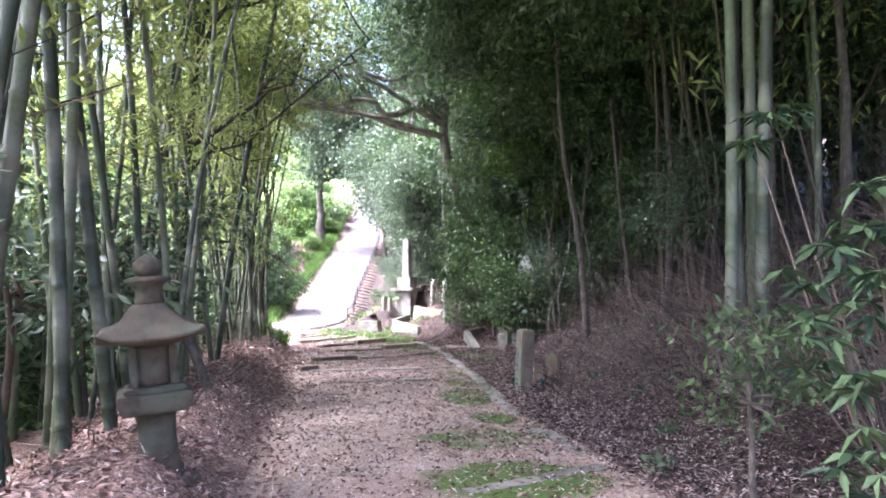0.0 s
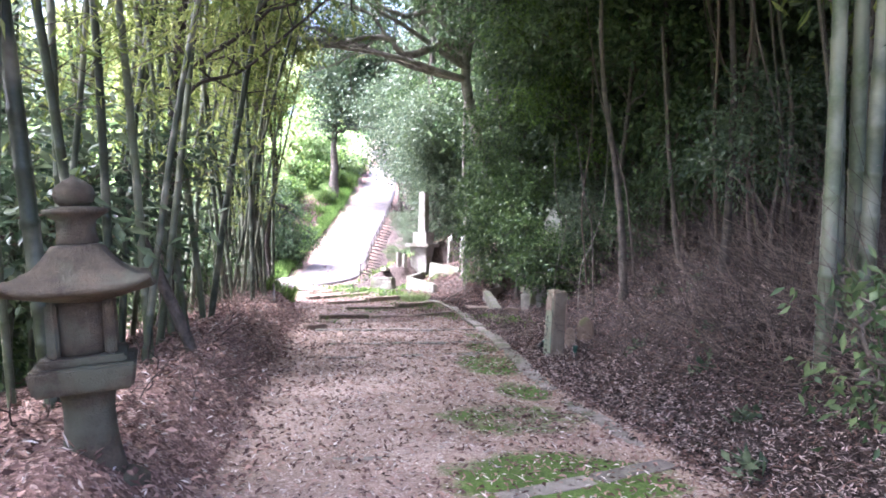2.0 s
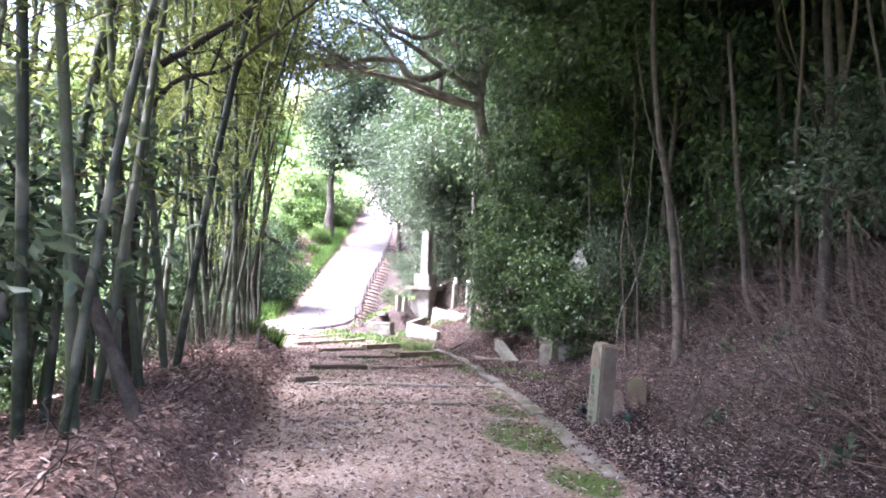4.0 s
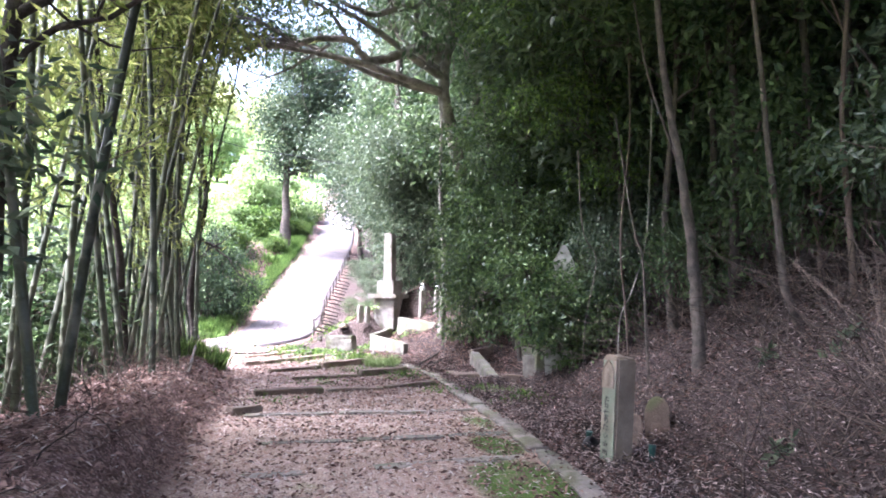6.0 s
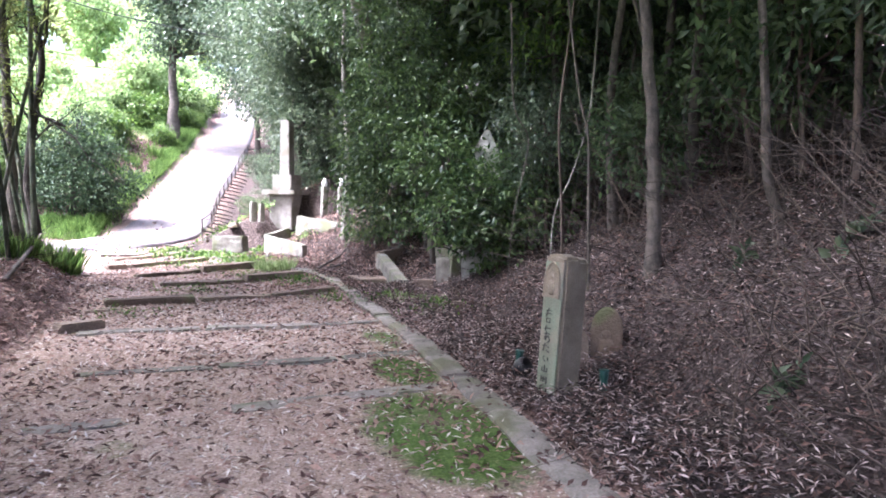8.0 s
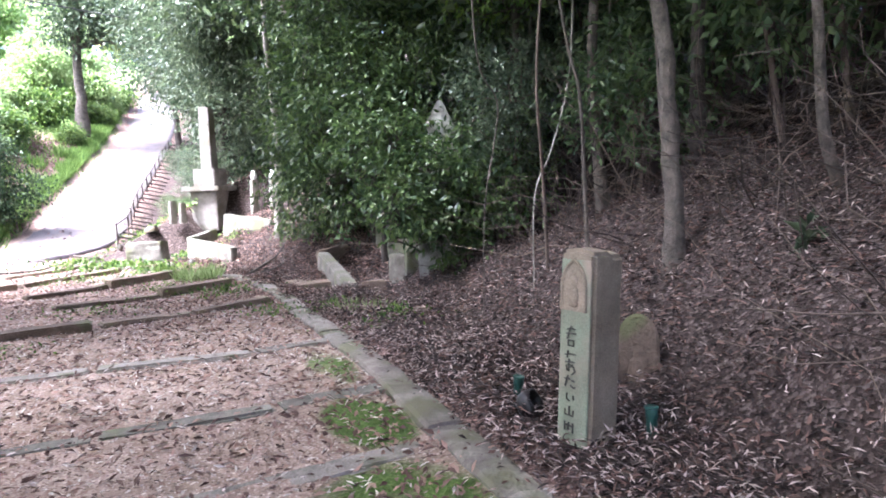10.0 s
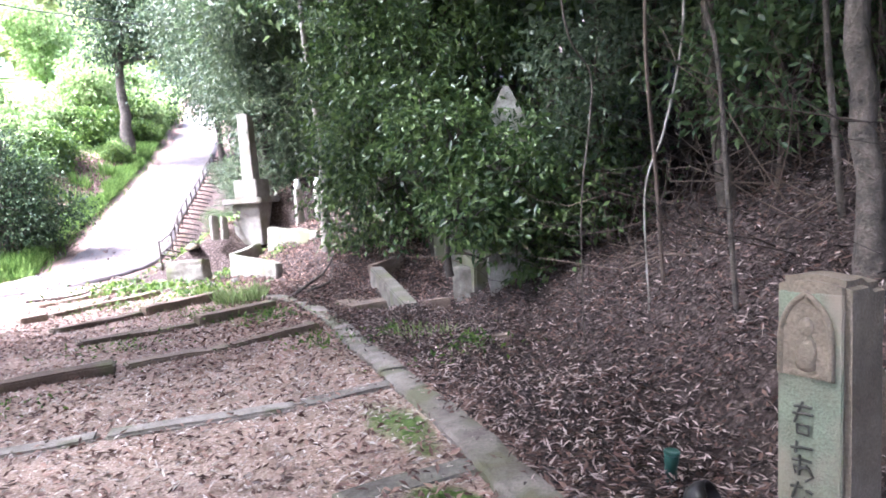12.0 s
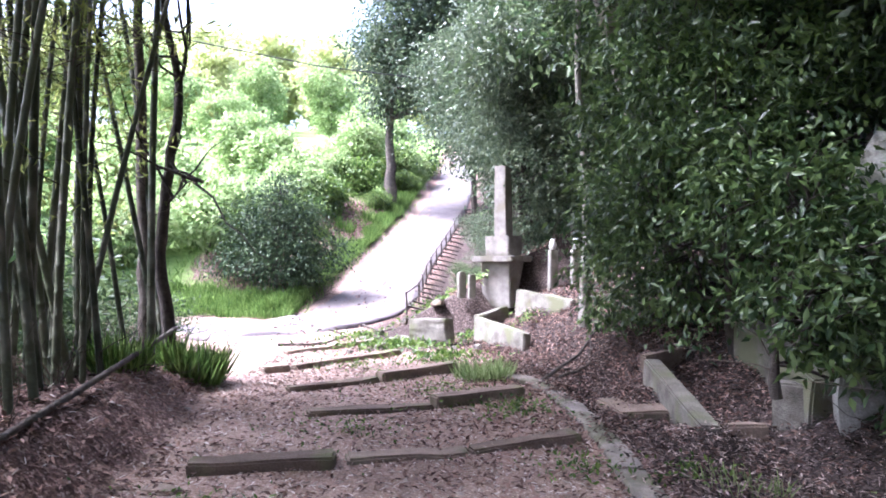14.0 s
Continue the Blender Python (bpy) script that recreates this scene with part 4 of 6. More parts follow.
def bamboo_grove():
    rng = np.random.default_rng(5)
    protos = []
    for s in range(5):
        c, tw, lf = bamboo_variant(100 + s)
        protos.append((mesh_np("culm", *c), mesh_np("twigs", *tw), mesh_np("foliage", *lf)))
        protos[-1][0].polygons.foreach_set("use_smooth", np.ones(len(protos[-1][0].polygons), bool))
    spots = [(-2.15, 5.2, -6, 2), (-2.05, 6.2, -5, 0), (-1.9, 7.0, -8, 1), (-2.35, 6.9, -6, -2), (-2.6, 5.7, -9, 3), (-1.75, 9.2, -6, 2), (-1.35, 15.6, -4, 0), (-1.25, 17.2, -3, 2), (-1.5, 19.2, -6, 0), (-1.3, 20.0, -4, 1), (-1.75, 18.3, -8, 2)]
    while len(spots) < 82:
        y = rng.uniform(4.6, 21.2)
        x = -1.65 - rng.exponential(1.5) - (0.5 if y < 8 else 0)
        if x > -8 and all((x - a) ** 2 + (y - b) ** 2 > 0.06 for a, b, *_ in spots):
            spots.append((x, y, rng.normal(-7, 3.5), rng.normal(-2, 3)))
    for k in range(20):
        y = rng.uniform(16.2, 21.4)
        spots.append((-1.3 - abs(rng.normal(0, 0.9)), y, rng.normal(-9, 4.5), rng.normal(0, 4)))
    spots += [(4.72, 6.95, -2, 2), (4.95, 7.05, -3, 1), (5.1, 6.9, -1, 3), (5.25, 7.2, -4, 2), (6.3, 7.4, 2, 0), (6.9, 7.6, -2, 1), (7.2, 8.3, 1, 1), (6.6, 9.2, 0, 2)]
    # unseen culms added beside and behind the start, to shade it with their crowns
    spots += [(-2.6, 2.6, -3, 0), (-3.0, 1.6, -2, 1), (-3.4, 3.3, -4, 0), (-2.9, 0.6, -3, 1), (-3.8, 2.2, -5, 0), (-3.3, -0.5, -3, 0), (-4.2, 0.9, -4, 1), (-3.7, -1.6, -3, 0)]
    for k, (x, y, lx, ly) in enumerate(spots):
        if x < 0:
            lx, ly = min(max(lx, -12), -1.5), min(max(ly, -4), 3)
        me = protos[k % 5]
        s = (rng.uniform(0.6, 0.9) if y > 16 else rng.uniform(0.8, 1.1)) if y > 8 or x > 0 else 1.3
        if 0 < x < 5.6:
            s = 1.45
        m = Matrix.Translation((x, y, gz(x, y))) @ Euler((radians(-ly), radians(lx), rng.uniform(0, 6.28))).to_matrix().to_4x4()
        bare = k % 3 == 1 and y > 13 and x < 0
        t = thing("bamboo", m, "slender bare grey-green bamboo culm" if bare else "tall grey-green bamboo culm with thin yellow-green leaves", "bamboo", "bamboo grove" if x < 0 else "bamboo on the slope")
        t.scale = (s, s, s)
        part("culm", me[0], M_BAMBOO, t)
        tagged(part("spray", me[1], M_TWIG, t), kind="stuff")
        if not bare:
            tagged(part("foliage", me[2], M_LEAFB, t), kind="stuff")


bamboo_grove()


def make_tree(name, m, label, blobs, trunk, trunk_r, leaf_mat, bark, seed, clusters=180, per=30, spread=0.22, leaf=(0.09, 0.036), category="tree", group="", limbs=(), droop=0.4, twigs=True):
    """A tree or shrub: tapered trunk along points, limbs to each blob of the crown, and a crown of separate leaves."""
    rng = np.random.default_rng(seed)
    t = thing(name, m, label, category, group)
    tr = catmull(trunk, 5)
    rr = np.linspace(trunk_r, trunk_r * 0.35, len(tr))
    rr[:2] *= 1.25
    part("trunk", mesh_np("trunk", *tube_np(tr + rng.normal(0, trunk_r * 0.12, tr.shape), rr, 10)), bark, t, smooth_shade=True)
    wood = []
    for b in blobs:
        c = np.array(b[:3])
        k = np.argmin(np.linalg.norm(tr - c * np.array([1, 1, 0.75]), axis=1))
        wood.append(tube_np(bend(tr[k], c, 7, rng, 0.09), np.linspace(trunk_r * 0.45, 0.012, 7), 6))
        if twigs:
            for _ in range(7):
                q = c + unit(rng.normal(size=3)) * np.array(b[3:6]) * 0.9
                wood.append(tube_np(bend(tr[k] * 0.4 + c * 0.6, q, 5, rng, 0.06), np.linspace(0.016, 0.004, 5), 4))
    for pts, r in limbs:
        pp = catmull(pts, 6)
        v, f = tube_np(pp + rng.normal(0, r * 0.22, pp.shape), np.linspace(r, r * 0.3, len(pp)), 8)
        part("limb", mesh_np("limb", v, f), bark, t, smooth_shade=True)
        for k in range(2, len(pp), 2):
            q = pp[k] + unit(rng.normal(size=3) + np.array([-0.4, 0, 0.2])) * rng.uniform(0.6, 2.0)
            wood.append(tube_np(bend(pp[k], q, 6, rng, 0.07), np.linspace(0.022, 0.004, 6), 4))
    tagged(part("branchwork", mesh_np("branchwork", *join_np(wood)), bark, t, smooth_shade=True), kind="stuff")
    p, o = blob_points(blobs, rng, clusters, per, spread)
    part("crown", mesh_np("crown", *leaves_np(p, rng, leaf[0], leaf[1], droop, 0.8, o * 0.6)), leaf_mat, t)
    return t


# evergreen masses over the graves
make_tree("evergreen_tree", pose(5.3, 19.6, -0.1), "dense evergreen tree hanging leaves down to the graves", [(-0.1, 0, 1.6, 1.2, 1.3, 1.2), (0.5, 0.3, 3.2, 1.5, 1.6, 1.4), (-0.5, 0.4, 4.4, 1.2, 1.3, 1.0), (0.9, -1.2, 2.4, 1.2, 1.3, 1.2), (-0.55, -0.6, 2.9, 0.9, 1.0, 0.9), (1.4, 0.6, 4.6, 1.5, 1.5, 1.1), (-0.9, 0.9, 2.2, 0.7, 0.8, 1.3), (0.6, -0.4, 6.0, 1.6, 1.6, 1.0), (-0.45, 2.2, 0.9, 0.6, 0.6, 0.9), (-0.4, 2.0, 2.2, 0.7, 0.7, 0.9), (0.0, 1.4, 1.3, 0.8, 0.9, 1.1), (-0.1, -1.9, 1.5, 0.5, 0.5, 0.75)],
          [(0.3, 0, 0), (0.2, 0.1, 2), (0.3, 0.1, 4.5)], 0.12, M_LEAFM, M_BARKD, 1, 1150, 34, 0.15, leaf=(0.125, 0.05))
make_tree("evergreen_shrub", pose(5.32, 16.95, -0.08), "glossy evergreen shrub drooping over a squared stone", [(-0.2, 0.2, 1.0, 0.6, 0.7, 0.6), (0.3, -0.3, 0.9, 0.6, 0.6, 0.55), (-0.5, -0.2, 0.75, 0.45, 0.5, 0.4), (0.9, -0.6, 1.0, 0.6, 0.6, 0.6), (-0.5, 1.0, 1.9, 0.5, 0.5, 0.6), (1.3, -0.3, 2.0, 0.5, 0.5, 0.6), (0.15, -0.5, 1.35, 0.45, 0.3, 0.35), (-0.35, 0.1, 1.75, 0.22, 0.22, 0.4), (0.25, -0.15, 0.35, 0.55, 0.35, 0.35), (0.7, -0.3, 0.4, 0.45, 0.35, 0.35)],
          [(-0.5, 0.5, 0), (-0.5, 0.5, 0.7), (-0.4, 0.6, 1.3)], 0.04, M_LEAFM, M_BARKD, 2, 330, 28, 0.14, leaf=(0.115, 0.048), category="shrub")
make_tree("evergreen_tree", pose(4.7, 27.6, 0.7), "dark evergreen tree behind the stone memorial", [(0, 0, 2.6, 1.5, 1.6, 1.9), (0.8, -0.6, 1.5, 1.2, 1.3, 1.2), (0.1, -0.4, 4.8, 1.8, 1.8, 1.5), (-0.5, 1.0, 4.0, 1.6, 1.6, 1.6), (1.6, 0.4, 3.6, 1.6, 1.6, 2.0), (0.1, -1.6, 2.6, 0.7, 0.6, 0.8), (-0.6, -1.0, 4.0, 0.9, 0.7, 0.7), (-0.85, -1.2, 2.85, 0.6, 0.5, 0.4), (-1.2, -1.2, 4.9, 1.3, 1.2, 0.9)],
          [(-0.3, 0.6, 0), (-0.35, 0.6, 2), (-0.4, 0.6, 5), (-0.4, 0.6, 11)], 0.27, M_LEAFG, M_BARKD, 3, 1500, 30, 0.22, leaf=(0.13, 0.055))
make_tree("evergreen_tree", pose(4.9, 38, gz(4.9, 38)), "grey-green evergreen tree leaning over the lane", [(-0.8, 0, 4.5, 2.0, 2.0, 1.6), (0.4, 0, 6.2, 2.4, 2.4, 1.8), (1.0, -2, 3.5, 1.8, 1.8, 2.2), (-1.4, 1.0, 6.6, 1.8, 1.8, 1.4)],
          [(-0.7, 0, 0), (-0.9, 0, 2), (-0.8, 0, 5)], 0.17, M_LEAFG, M_BARKD, 4, 800, 30, 0.46, leaf=(0.2, 0.09))
make_tree("roadside_tree", pose(0.45, 45, 4.1), "broad roadside tree with a straight bare trunk", [(0.7, 0, 6.2, 1.7, 1.8, 1.4), (2.2, 0, 6.8, 2.2, 2.2, 1.8), (0.9, 0.5, 9.0, 2.0, 2.2, 1.8), (3.2, 1, 8.4, 2.2, 2.2, 1.9), (2.6, -0.4, 4.9, 1.3, 1.3, 0.9), (4.2, 0.4, 5.6, 1.5, 1.5, 1.1), (-0.2, -0.4, 4.7, 0.9, 0.9, 0.7), (1.8, 0, 11.0, 2.2, 2.2, 1.6), (-0.9, 0.2, 7.6, 0.9, 1.0, 1.0)],
          [(0, 0, -0.2), (0.05, 0, 3), (0.1, 0, 8)], 0.3, M_LEAFG, M_BARK, 5, 1050, 28, 0.52, leaf=(0.26, 0.12))
make_tree("round_bush", pose(-2.35, 31.8, gz(-2.35, 31.8) - 0.1), "dense round dark-green bush at the bend of the lane", [(0, 0, 0.9, 1.1, 1.1, 0.8), (0.3, 0, 1.9, 0.8, 0.8, 0.8), (-0.6, 0.2, 1.6, 0.7, 0.7, 0.6), (-0.1, 0.1, 2.7, 0.5, 0.5, 0.6), (0.9, 0.1, 0.8, 0.5, 0.6, 0.5), (-1.2, 0, 0.9, 0.5, 0.6, 0.5), (0.8, 0.2, 2.2, 0.4, 0.4, 0.6), (0.2, 0, 3.2, 0.3, 0.3, 0.5), (-0.9, 0.1, 2.3, 0.35, 0.35, 0.5), (1.5, 0.3, 1.2, 0.45, 0.5, 0.5)],
          [(0, 0, 0), (0, 0, 1), (0, 0, 2)], 0.07, M_LEAFX, M_BARKD, 6, 520, 26, 0.3, leaf=(0.12, 0.05), category="bush")

# the big old tree with crooked limbs over the path
make_tree("old_tree", pose(4.75, 21.2, -0.1), "old pale-barked tree with crooked limbs over the path", [(-4.6, -0.6, 8.6, 1.6, 1.6, 0.7), (-2.2, 0.0, 9.6, 1.6, 1.6, 0.8), (0.5, 0.3, 11, 2.4, 2.4, 1.4), (-1.4, 1.5, 10.6, 2.2, 2.0, 1.0), (2.6, -0.6, 10.6, 2.0, 2.0, 1.2), (-5.6, 0.2, 7.6, 1.3, 1.4, 0.6), (-3.8, 1.2, 10.2, 1.6, 1.6, 0.9), (-4.4, 0.4, 7.4, 1.6, 1.4, 0.5), (-2.4, 0.6, 8.6, 1.5, 1.4, 0.6), (-6.4, -1.2, 7.2, 1.0, 1.2, 0.5), (1.2, 0.2, 7.6, 1.3, 1.3, 1.0), (0.4, 1.0, 9.2, 1.8, 1.6, 1.0)],
          [(1.3, 1.2, -0.1), (0.8, 0.8, 2), (0.0, 0.15, 4.2), (-0.55, -0.1, 6.2), (-0.4, -0.1, 8), (-0.3, 0, 10.5)], 0.24, M_LEAFD, M_BARKP, 7, 1300, 26, 0.26, leaf=(0.13, 0.052),
          limbs=[([(-0.5, -0.1, 7.0), (-1.3, -0.2, 7.2), (-2.4, -0.3, 6.75), (-3.1, -0.3, 7.25), (-4.6, -0.4, 6.9), (-6.0, -0.5, 6.6)], 0.15),
                 ([(-0.4, -0.1, 8.2), (-1.1, -0.2, 8.4), (-2.3, -0.4, 7.9), (-3.1, -0.4, 8.1), (-4.0, -0.6, 8.8)], 0.12),
                 ([(-2.9, -0.3, 7.15), (-3.6, -0.5, 7.9), (-5.2, -0.7, 8.2)], 0.06), ([(-1.9, -0.3, 8.0), (-2.3, -0.2, 9.2), (-3.0, 0.2, 10)], 0.06),
                 ([(-4.2, -0.4, 7.0), (-5.0, -1.2, 7.1), (-6.2, -2.0, 6.9)], 0.05), ([(-3.4, -0.3, 7.1), (-4.4, 0.4, 6.6), (-5.4, 0.9, 6.3)], 0.04),
                 ([(-0.3, 0, 8.9), (0.8, -0.2, 8.8), (2.2, -0.4, 8.5)], 0.09), ([(0.4, -0.6, 4.6), (0.2, -0.7, 6.0), (-0.3, -0.5, 7.4)], 0.05)])
make_tree("slender_tree", pose(4.52, 22.6, 0.2), "slender pale straight trunk rising out of evergreens", [(0.2, 0.3, 8.2, 1.2, 1.2, 0.9), (-0.3, 0.6, 9.4, 1.4, 1.4, 1.0)], [(0, 0, -0.2), (0.04, 0, 2), (-0.08, 0, 4), (0, 0.1, 9)], 0.085, M_LEAFD, M_BARKP, 8, 120, 26, 0.25)
make_tree("slender_tree", pose(5.46, 12.75, 0.3), "slender smooth grey trunk on the leafy slope", [(-0.6, 0, 6.8, 1.3, 1.3, 0.8), (0.4, 0.6, 7.8, 1.5, 1.5, 1.0)], [(0, 0, -0.2), (-0.05, 0, 1), (-0.2, 0, 2.3), (-0.5, 0, 4.2), (-0.6, 0, 7.5)], 0.08, M_LEAFD, M_BARK, 9, 260, 28, 0.26, leaf=(0.14, 0.06))
# dark forked tree in the grove
make_tree("forked_tree", pose(-2.4, 12.7, -0.2), "dark forked tree leaning among the bamboo", [(-0.6, 0, 8.6, 1.2, 1.2, 0.8), (1.4, -0.3, 7.6, 1.0, 1.0, 0.6), (2.2, -0.6, 5.6, 0.8, 0.8, 0.35)], [(0, 0, -0.2), (0.05, 0, 1.3), (0.12, 0, 3.6), (0.28, 0, 6.2), (0.15, 0, 8.5)], 0.13, M_LEAFD, M_BARKD, 10, 110, 24, 0.24,
          limbs=[([(0.27, 0, 6.0), (0.5, 0, 6.8), (0.7, 0.1, 8.2)], 0.07), ([(0.3, 0, 6.3), (0.8, 0, 6.7), (1.5, 0, 6.95), (2.4, 0, 7.6)], 0.045), ([(0.1, 0, 3.5), (0.5, 0, 4.0), (1.2, -0.2, 4.2), (2.4, -0.5, 5.2), (3.4, -0.8, 6.0)], 0.04)])

make_tree("bank_tree", pose(-1.42, 20.95, gz(-1.42, 20.95)), "crooked dark tree with a torn pale scar at its foot", [(0.3, 0, 7.6, 1.0, 1.0, 0.6), (-0.5, 0.3, 8.6, 1.3, 1.2, 0.8)], [(0.05, 0, -0.2), (-0.05, 0, 0.8), (-0.12, 0, 1.8), (0.02, 0, 2.9), (0.12, 0, 3.8), (-0.1, 0, 5.0), (-0.3, 0, 7.5)], 0.095, M_LEAFB, M_BARKD, 11, 90, 22, 0.24,
          limbs=[([(0.1, 0, 3.7), (0.22, 0, 4.3), (0.2, 0.1, 5.4)], 0.035), ([(-0.05, 0, 2.2), (0.25, -0.1, 2.5), (0.5, -0.2, 2.5)], 0.018)])
make_tree("bank_tree", pose(-1.9, 21.2, gz(-1.9, 21.2)), "straight dark tree standing among the bamboo", [(0.1, 0, 8.4, 1.2, 1.2, 0.8), (-0.8, 0.2, 7.4, 1.0, 1.0, 0.6)], [(0.1, 0, -0.2), (0.05, 0, 1.5), (0.0, 0, 3.5), (-0.1, 0, 8.5)], 0.12, M_LEAFB, M_BARK, 12, 90, 22, 0.24)
make_tree("bank_tree", pose(-2.15, 17.1, gz(-2.15, 17.1)), "dark leaning tree standing among the bamboo", [(-0.7, 0, 7.4, 1.1, 1.1, 0.7), (-1.2, 0.2, 8.4, 1.2, 1.2, 0.7)], [(0.1, 0, -0.2), (0.02, 0, 1.5), (-0.25, 0, 3.5), (-0.9, 0, 8.5)], 0.085, M_LEAFB, M_BARKD, 13, 90, 22, 0.24)
tall = make_tree("tall_forest_tree", pose(6.6, 29.5, gz(6.6, 29.5)), "tall dark evergreen of the wood behind the graves", [(0, 0, 5.5, 1.9, 1.9, 1.3), (-1.0, 0.4, 7.4, 2.1, 2.1, 1.3), (0.9, -0.5, 8.4, 2.2, 2.2, 1.4), (-0.3, 0, 10.2, 2.4, 2.4, 1.5), (0.4, 0.3, 12.0, 2.0, 2.0, 1.3)], [(0, 0, -0.3), (0.1, 0, 4), (-0.1, 0, 8), (0, 0, 12)], 0.2, M_LEAFG, M_BARK, 35, 620, 26, 0.34, leaf=(0.24, 0.105), group="tall wood behind the graves")
for k, (x, y, q) in enumerate([(7.6, 25.2, 1.0), (8.4, 33.0, 1.1), (6.4, 34.5, 1.0), (7.0, 39.5, 1.05), (9.6, 28.5, 1.2), (8.2, 21.6, 1.05), (10.4, 24.0, 1.2), (9.2, 18.0, 1.1), (11.0, 19.5, 1.2), (8.6, 45, 1.1), (10.8, 15.0, 1.1), (11.0, 11.0, 1.1), (10.6, 7.0, 1.1), (9.2, 4.2, 1.0), (8.6, 14.8, 0.95), (8.4, 10.6, 0.95), (7.8, 7.0, 0.95), (13.2, 9.5, 1.1), (13.6, 14.0, 1.1), (14.0, 18.5, 1.1), (13.4, 23.0, 1.1), (16.5, 12.0, 1.2), (16.8, 17.0, 1.2), (17.0, 22.0, 1.2), (12.8, 5.0, 1.1), (15.5, 7.0, 1.2), (12.0, 27.5, 1.2), (11.6, 33.0, 1.2), (12.2, 39.0, 1.2)]):
    t = copy_thing(tall, pose(x, y, gz(x, y), 0, 0, (k * 83) % 360))
    t.scale = (q, q, q)

make_tree("broadleaf_tree", pose(6.5, 16.6, gz(6.5, 16.6)), "slim tree with fresh green leaf sprays above the graves", [(-1.2, 0.2, 4.3, 1.3, 1.3, 0.45), (-0.4, 0.9, 5.2, 1.5, 1.4, 0.45), (-1.6, -0.8, 5.6, 1.4, 1.3, 0.45), (0.4, -0.6, 6.2, 1.6, 1.5, 0.5), (-1.4, 1.6, 6.4, 1.4, 1.4, 0.5), (-0.2, 0, 3.2, 0.9, 0.9, 0.35)], [(0, 0, -0.2), (0.05, 0, 2), (-0.2, 0, 4.2), (-0.4, 0.1, 6.6)], 0.06, M_LEAFF, M_BARKD, 14, 420, 24, 0.2, leaf=(0.11, 0.05))

# forest on the slope
rng = np.random.default_rng(21)
protos = [
    make_tree("slope_tree", pose(8.2, 15.5, gz(8.2, 15.5)), "dark evergreen tree on the wooded slope", [(0, 0, 4.0, 1.6, 1.6, 1.2), (-0.9, 0.3, 2.6, 1.3, 1.3, 1.0), (0.6, -0.4, 5.6, 1.8, 1.8, 1.3), (-0.5, 0, 7.2, 1.8, 1.8, 1.2)], [(0, 0, -0.3), (0.1, 0, 2), (-0.1, 0, 5), (0, 0, 7)], 0.1, M_LEAFD, M_BARKD, 31, 310, 25, 0.25, leaf=(0.21, 0.09), group="trees on the slope"),
    make_tree("slope_tree", pose(7.0, 21.5, gz(7.0, 21.5)), "dark evergreen tree on the wooded slope", [(0.2, 0, 3.0, 1.4, 1.4, 1.3), (-0.6, 0.2, 4.8, 1.7, 1.7, 1.2), (0.7, 0.3, 6.4, 1.9, 1.8, 1.2)], [(0, 0, -0.3), (-0.15, 0, 2), (0.1, 0, 4), (0.1, 0, 6.5)], 0.09, M_LEAFG, M_BARK, 32, 300, 25, 0.25, leaf=(0.21, 0.09), group="trees on the slope"),
]
for x, y in [(9.5, 10.5), (9.6, 12.4), (10.2, 16.6), (11.6, 14.6), (11.2, 18.4), (10.2, 9.0), (12.6, 11.6), (14.6, 11.4), (14.8, 15.6), (15.2, 20.0), (11.4, 22.6), (9.8, 6.4), (11.4, 6.2), (7.6, 18.6), (9.8, 19.5), (9.0, 24.0), (7.4, 26.0), (6.6, 30), (8.0, 34), (10.5, 28), (9.2, 3.0), (6.2, 33.5), (7.2, 43), (8.5, 50), (8.8, 13.2), (7.0, 17.2), (8.6, 18.2), (9.6, 15.8), (8.4, 21.2), (6.6, 24.8), (6.0, 27.0), (10.6, 11.8), (10.5, 14.0), (11.8, 11.5), (12.0, 16.5), (11.5, 8.5), (12.5, 13.6), (13.5, 17.5), (12.8, 20.5), (6.5, 39.5), (5.8, 44.5), (6.4, 48), (7.2, 53), (5.6, 36)]:
    s = rng.uniform(0.9, 1.3)
    t = copy_thing(protos[int(rng.integers(2))], pose(x, y, gz(x, y), 0, 0, rng.uniform(0, 360)))
    t.scale = (s, s, s)

# high crowns added over the slope to cut the light from above
canopy = make_tree("canopy_tree", pose(6.9, 11.2, gz(6.9, 11.2)), "tall bare-stemmed evergreen with a high spreading crown, added to shade the slope", [(-1.2, 0, 5.0, 1.9, 1.9, 0.8), (1.0, 0.8, 5.8, 2.0, 2.0, 0.9), (0.2, -1.4, 6.2, 2.0, 2.0, 0.9), (-0.4, 0.8, 7.2, 2.3, 2.3, 1.0)], [(0, 0, -0.3), (0.1, 0.1, 2), (-0.1, 0, 4.5), (0, 0, 6.5)], 0.075, M_LEAFD, M_BARK, 33, 440, 26, 0.3, leaf=(0.19, 0.08), group="trees on the slope")
for x, y, s in [(6.1, 5.6, 0.95), (6.3, 14.6, 0.9), (8.8, 12.6, 1.1), (8.6, 6.6, 1.1), (5.7, 2.6, 0.9), (9.3, 9.4, 1.2), (6.4, 8.4, 0.9)]:
    t = copy_thing(canopy, pose(x, y, gz(x, y), 0, 0, rng.uniform(0, 360)))
    t.scale = (s, s, s)

